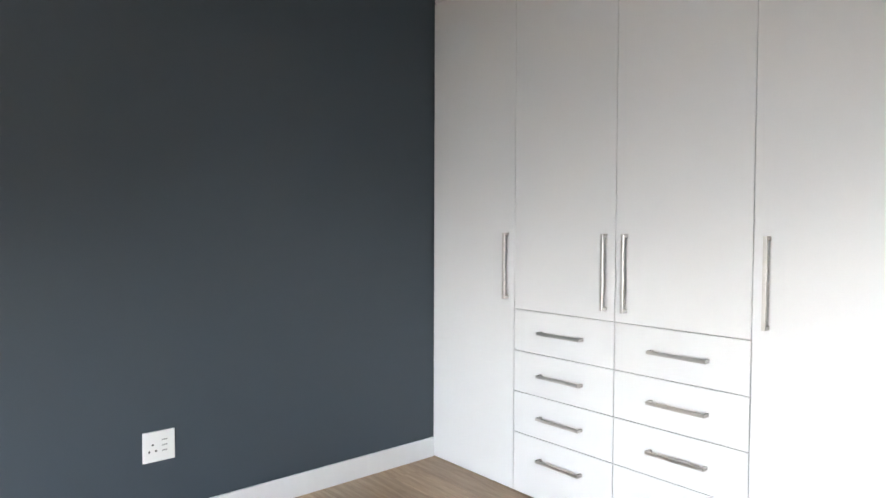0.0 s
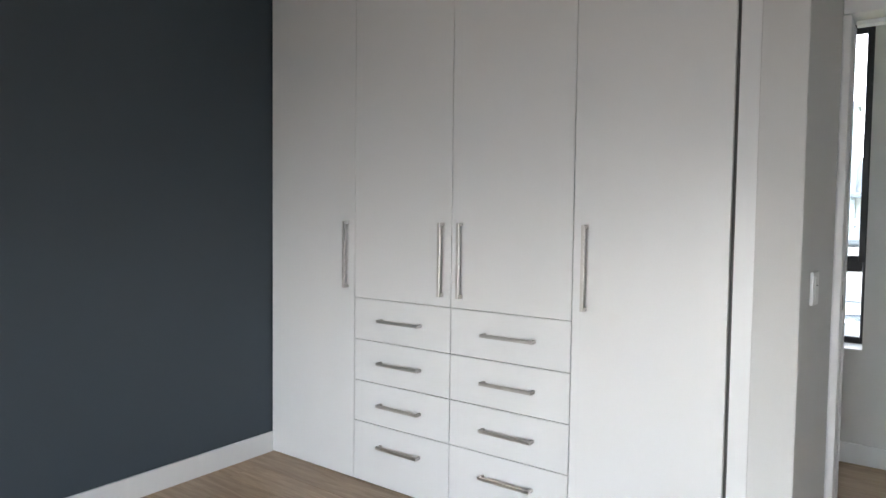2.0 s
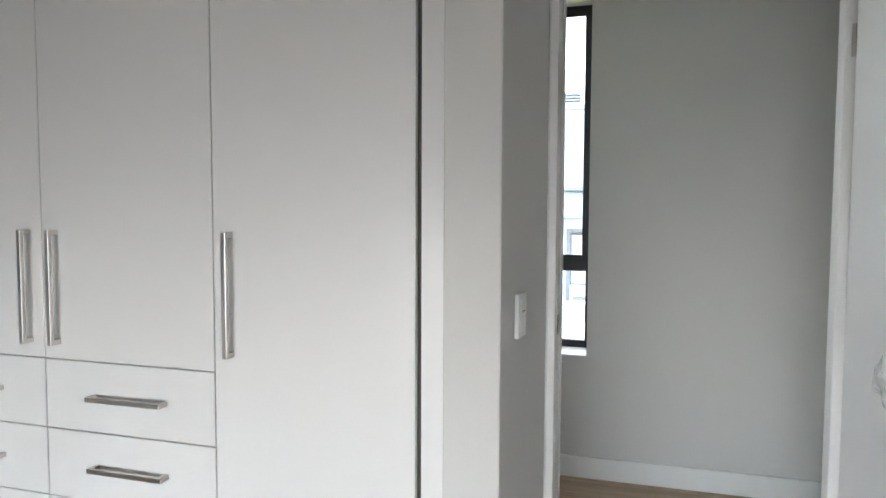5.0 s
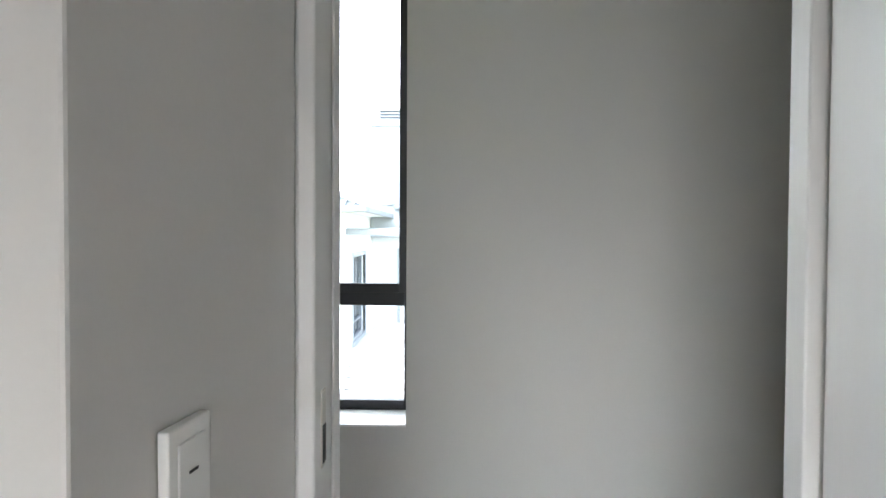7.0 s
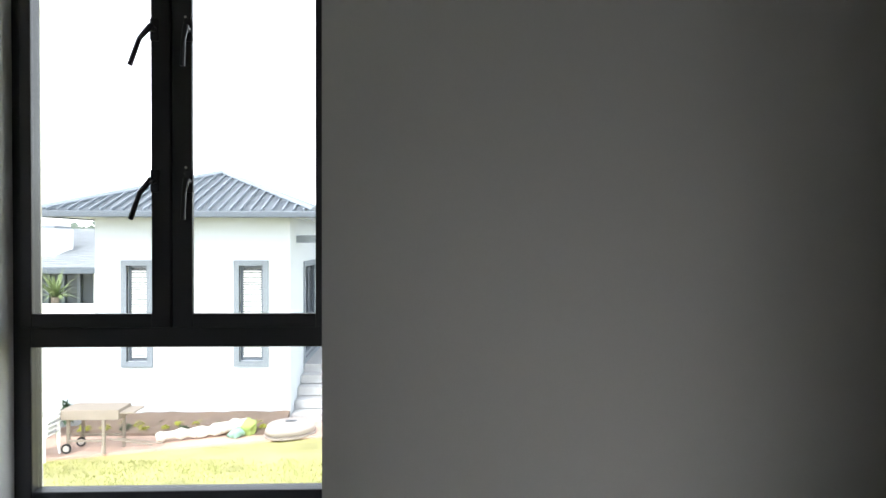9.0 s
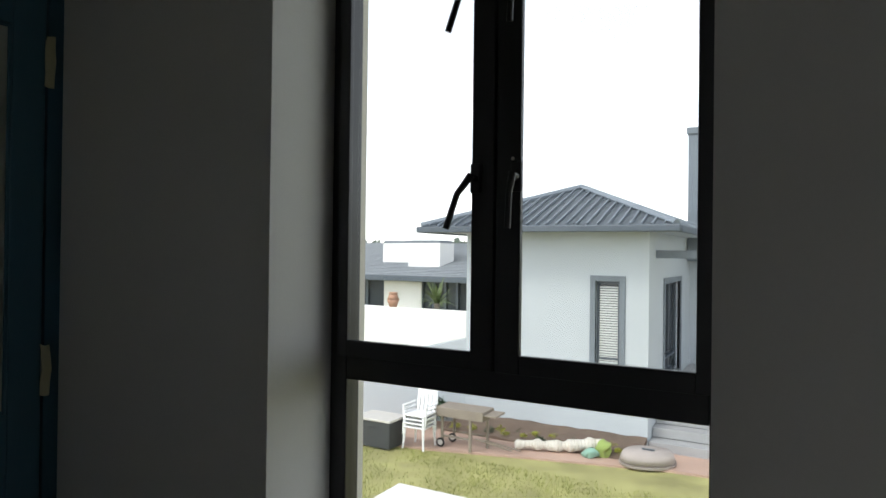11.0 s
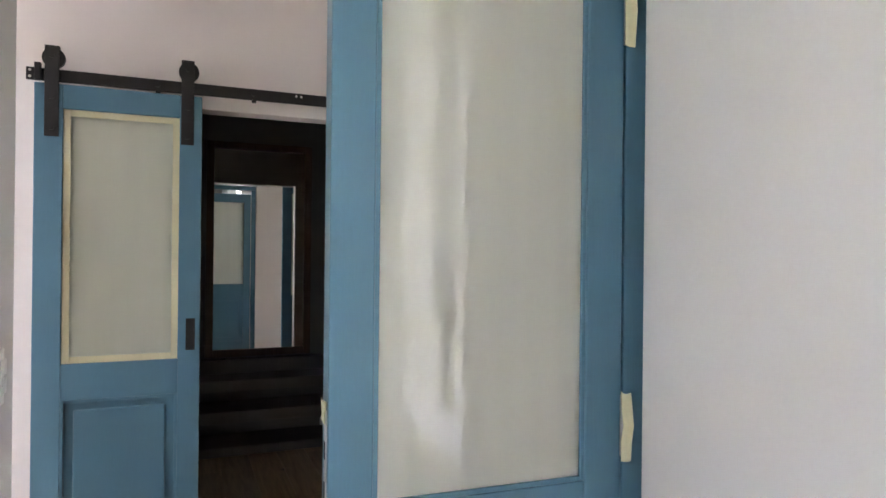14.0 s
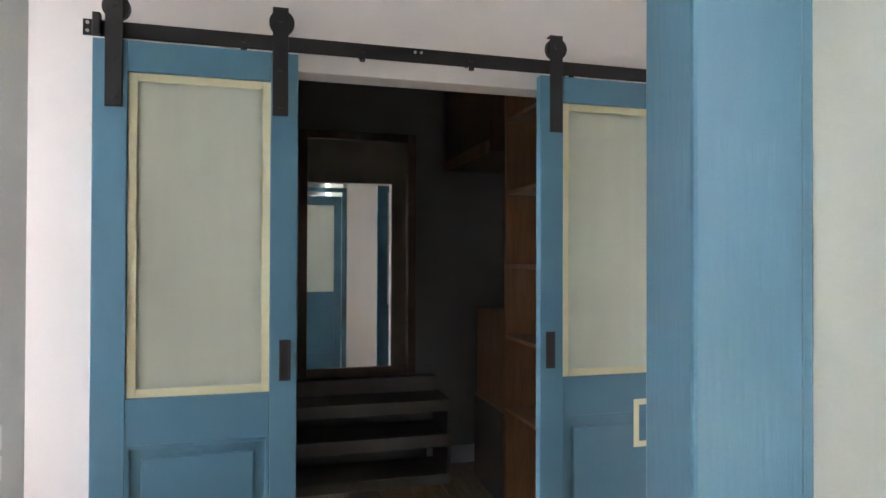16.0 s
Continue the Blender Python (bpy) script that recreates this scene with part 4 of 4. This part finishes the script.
me = bpy.data.meshes.new("far_woods"); me.from_pydata(hv, [], hf); me.materials.append(HILL)
tagged(new("far_woods", me), "far hazy wooded hillside", "woods", kind="stuff")
setting("far_hill", B(-300, 200, 150, 170, -6, 1.5), HILL, "far low hill", "hill")


# loose things on the paving
def storage_box():
    t = thing("storage_box", (-4.15, 11.35, G + 0.03), "charcoal resin garden storage box with a pale lid", "box")
    z = G + 0.03
    x0, x1, y0, y1 = -4.75, -3.98, 11.15, 11.7
    part("body", B(x0, x1, y0, y1, z, z + 0.5, bevel=0.02), BOXGREY, t)
    part("lid", B(x0 - 0.03, x1 + 0.03, y0 - 0.03, y1 + 0.03, z + 0.503, z + 0.56, bevel=0.02), BOXLID, t, "pale lid")
    part("grip", B(-4.45, -4.3, y0 - 0.012, y0, z + 0.36, z + 0.4, bevel=0.004), RUBBER, t)


storage_box()


def resin_chair(x, y, z, dz):
    t = thing("garden_chair", (x, y, z), "white resin garden chair in a stack", "chair", "stacked garden chairs")
    z = z + dz
    if True:
        for sx in (-0.2, 0.2):
            for sy in (-0.2, 0.2):
                part("leg", T((x + sx * 1.15, y + sy * 1.15, G + 0.03 if dz == 0 else z + 0.2), (x + sx, y + sy, z + 0.4), 0.02, 0.028, seg=8), RESIN, t)
    part("seat", B(x - 0.24, x + 0.24, y - 0.24, y + 0.22, z + 0.4, z + 0.43, bevel=0.012), RESIN, t)
    m = Matrix.Translation((x, y + 0.23, z + 0.42)) @ Matrix.Rotation(radians(-12), 4, "X")
    bm = bmesh.new()
    for k in range(5):
        box(bm, -0.21 + 0.088 * k, -0.15 + 0.088 * k, -0.01, 0.012, 0.0, 0.38, 0.004, m=m)
    box(bm, -0.22, 0.27 - 0.04, -0.014, 0.016, 0.36, 0.43, 0.012, m=m)
    part("backrest", bm, RESIN, t)
    for sx in (-0.25, 0.25):
        part("armrest", B(x + sx - 0.025, x + sx + 0.025, y - 0.2, y + 0.25, z + 0.58, z + 0.605, bevel=0.008), RESIN, t)
        part("arm_post", T((x + sx * 0.92, y - 0.18, z + 0.4), (x + sx, y - 0.18, z + 0.58), 0.018, seg=8), RESIN, t)


for k in range(4):
    resin_chair(-3.62, 11.65, G + 0.03, 0.075 * k)


def trolley():
    z = G + 0.03
    t = thing("garden_trolley", (-2.9, 12.0, z), "weathered wooden garden trolley on two wheels", "trolley")
    legs = ((-3.25, 11.9), (-3.2, 12.3), (-2.62, 11.85), (-2.45, 12.25))
    for i, (x, y) in enumerate(legs):
        part("leg", B(x - 0.025, x + 0.025, y - 0.025, y + 0.025, z + (0.07 if i < 2 else 0), z + 0.74, bevel=0.004), RUSTY, t)
    part("tray", B(-3.35, -2.35, 11.82, 12.33, z + 0.60, z + 0.78, bevel=0.01), RUSTY, t)
    part("side_shelf", B(-2.34, -2.1, 11.85, 12.3, z + 0.70, z + 0.73, bevel=0.006), RUSTY, t)
    part("stretcher", B(-3.22, -2.64, 11.88, 11.92, z + 0.2, z + 0.235), RUSTY, t)
    part("stretcher", B(-3.2, -2.47, 12.25, 12.29, z + 0.2, z + 0.235), RUSTY, t)
    for x, y in legs[:2]:
        w = part("wheel", T((x - 0.02, y - 0.045, z + 0.09), (x - 0.02, y - 0.03, z + 0.09), 0.088, seg=24), RUBBER, t)
        part("hub", T((x - 0.02, y - 0.05, z + 0.09), (x - 0.02, y - 0.045, z + 0.09), 0.055, seg=16), BOXLID, w)
    part("pull_bar", T((-2.55, 11.9, z + 0.25), (-1.9, 12.15, z + 0.06), 0.015, seg=8), RUSTY, t)
    part("pull_bar", T((-2.5, 12.1, z + 0.2), (-1.75, 12.25, z + 0.05), 0.015, seg=8), RUSTY, t)


trolley()
z = G + 0.03
bm = bmesh.new()
n = 26
for k in range(n):
    u0, u1 = k / n, (k + 1) / n
    p = lambda u: Vector((-1.95 + 1.5 * u, 12.42 + 0.62 * u, z + 0.10 + 0.06 * u + 0.015 * math.sin(9 * u)))
    rad = lambda u: 0.075 + 0.05 * u + 0.018 * math.sin(31 * u) + 0.012 * math.sin(53 * u)
    tube(bm, p(u0), p(u1 + 0.01), rad(u0), rad(u1), seg=14)
tagged(part("folded_parasol", bm, CANVAS, smooth=True), "rolled off-white canvas parasol lying on the paving", "parasol")


def cloth_heap(name, at, size, material, label, seed):
    bm = bmesh.new()
    bmesh.ops.create_icosphere(bm, subdivisions=4, radius=1, matrix=Matrix.Translation(at) @ Matrix.Diagonal((*size, 1)))
    for v in bm.verts:
        v.co += Vector(noise.noise_vector(v.co * 7 + Vector((seed, 0, 0)))) * 0.06
        v.co.z = max(v.co.z, z)
    tagged(part(name, bm, material, smooth=True), label, "bundle")


cloth_heap("cloth_bundle", (-0.38, 12.92, z + 0.12), (0.16, 0.13, 0.2), GREENBAG, "crumpled green cloth bundle on the paving", 3)
cloth_heap("plastic_bundle", (-0.6, 12.72, z + 0.08), (0.16, 0.1, 0.1), TEAL, "pale teal plastic bundle on the paving", 8)
pb = thing("parasol_base", (0.42, 12.9, z), "grey concrete parasol base slab on the paving", "parasol base")
bm = bmesh.new()
bmesh.ops.create_cone(bm, cap_ends=True, segments=24, radius1=0.52, radius2=0.44, depth=0.2, matrix=Matrix.Translation((0.42, 12.9, z + 0.15)) @ Matrix.Rotation(radians(32), 4, "Z") @ Matrix.Diagonal((1, 0.72, 1, 1)))
bmesh.ops.bevel(bm, geom=bm.edges[:], offset=0.03, segments=2, affect="EDGES")
part("slab", bm, SLAB, pb, smooth=True)
bm = bmesh.new()
bmesh.ops.create_cone(bm, cap_ends=True, segments=24, radius1=0.5, radius2=0.52, depth=0.04, matrix=Matrix.Translation((0.42, 12.9, z + 0.02)) @ Matrix.Rotation(radians(32), 4, "Z") @ Matrix.Diagonal((1, 0.72, 1, 1)))
part("foot", bm, SLAB, pb)
for dx in (-0.06, 0.02, 0.09):
    part("socket_ring", T((0.42 + dx, 12.9, z + 0.255), (0.42 + dx, 12.9, z + 0.27), 0.04, seg=14), GUTTER, pb)
setting("low_wall", B(-2.75, -1.2, 8.6, 9.6, G, G + 0.12, bevel=0.01), GWALL, "low white plastered garden ledge", "wall")


# ornate white table and chairs on the patio
def patio_set():
    z = -1.5
    t = thing("patio_table", (2.3, 16.3, z), "white cast garden table on the patio", "table")
    part("tabletop", T((2.3, 16.3, z + 0.69), (2.3, 16.3, z + 0.73), 0.5, seg=28), RESIN, t)
    for a in range(4):
        c, s = math.cos(a * 1.57 + 0.7), math.sin(a * 1.57 + 0.7)
        part("leg", T((2.3 + 0.34 * c, 16.3 + 0.34 * s, z), (2.3 + 0.25 * c, 16.3 + 0.25 * s, z + 0.69), 0.025, seg=8), RESIN, t)
    for cx, turn in ((1.62, 90), (2.3, 0)):
        cy = 16.3 if turn else 15.55
        m = Matrix.Translation((cx, cy, z)) @ Matrix.Rotation(radians(-turn if turn else 0), 4, "Z")
        ch = thing("patio_chair", (cx, cy, z), "white ornate cast garden chair on the patio", "chair", "patio chairs")
        part("seat", B(-0.22, 0.22, -0.22, 0.22, 0.42, 0.45, bevel=0.01, m=m), RESIN, ch)
        for sx in (-0.19, 0.19):
            for sy in (-0.19, 0.19):
                part("leg", B(sx - 0.015, sx + 0.015, sy - 0.015, sy + 0.015, 0, 0.42, m=m), RESIN, ch)
            part("armrest", B(sx * 1.2 - 0.02, sx * 1.2 + 0.02, -0.22, 0.2, 0.63, 0.655, bevel=0.006, m=m), RESIN, ch)
        bm = bmesh.new()
        for k in range(6):
            box(bm, -0.2 + 0.075 * k, -0.175 + 0.075 * k, -0.24, -0.215, 0.45, 0.88, m=m)
        for k in range(3):
            box(bm, -0.22, 0.22, -0.238, -0.217, 0.52 + 0.17 * k, 0.55 + 0.17 * k, m=m)
        part("backrest", bm, RESIN, ch)


patio_set()


# ---- floors with their boards, last ----
def board_floor(name, x0, x1, y0, y1, label, seed):
    fl = setting(name, B(x0, x1, y0, y1, -0.12, -0.006), SHADOWGAP, label, "floor")
    rr = random.Random(seed)
    L, W, TH = 1.9, 0.18, 0.02
    cache = {}
    y = y0
    while y < y1 - 0.01:
        w = min(W, y1 - y)
        x = x0 - rr.uniform(0, L)
        while x < x1:
            a, b = max(x, x0), min(x + L, x1)
            if b - a > 0.02:
                key = (round(b - a, 2), round(w, 3))
                if key not in cache:
                    bm = B(0, key[0] - 0.0012, 0, w - 0.0014, -TH, 0, bevel=0)
                    es = [e for e in bm.edges if all(v.co.z > -0.001 for v in e.verts)]
                    bmesh.ops.bevel(bm, geom=es, offset=0.0012, segments=1, affect="EDGES")
                    me = bpy.data.meshes.new("floor_board"); bm.to_mesh(me); bm.free()
                    me.materials.append(FLOORWOOD)
                    cache[key] = me
                ob = new("floor_board", cache[key])
                ob.location = (a, y, 0)
                ob.parent = fl
            x += L
        y += W
    return fl


board_floor("floor_bedroom", 0, 3.55, -4.25, 0.60, "oak board floor in the bedroom with knots", 1)
board_floor("floor_hall", 0.0, 6.2, 0.60, 1.915, "oak board floor in the hall", 2)
board_floor("floor_landing", -0.95, 0.0, -1.6, 2.9, "oak board floor of the landing", 3)
board_floor("floor_closet", -2.65, -0.95, 0.3, 2.86, "oak board floor of the closet", 6)
board_floor("floor_landing_corner", 0.0, 0.95, 1.915, 2.9, "oak board floor behind the glazed door", 5)
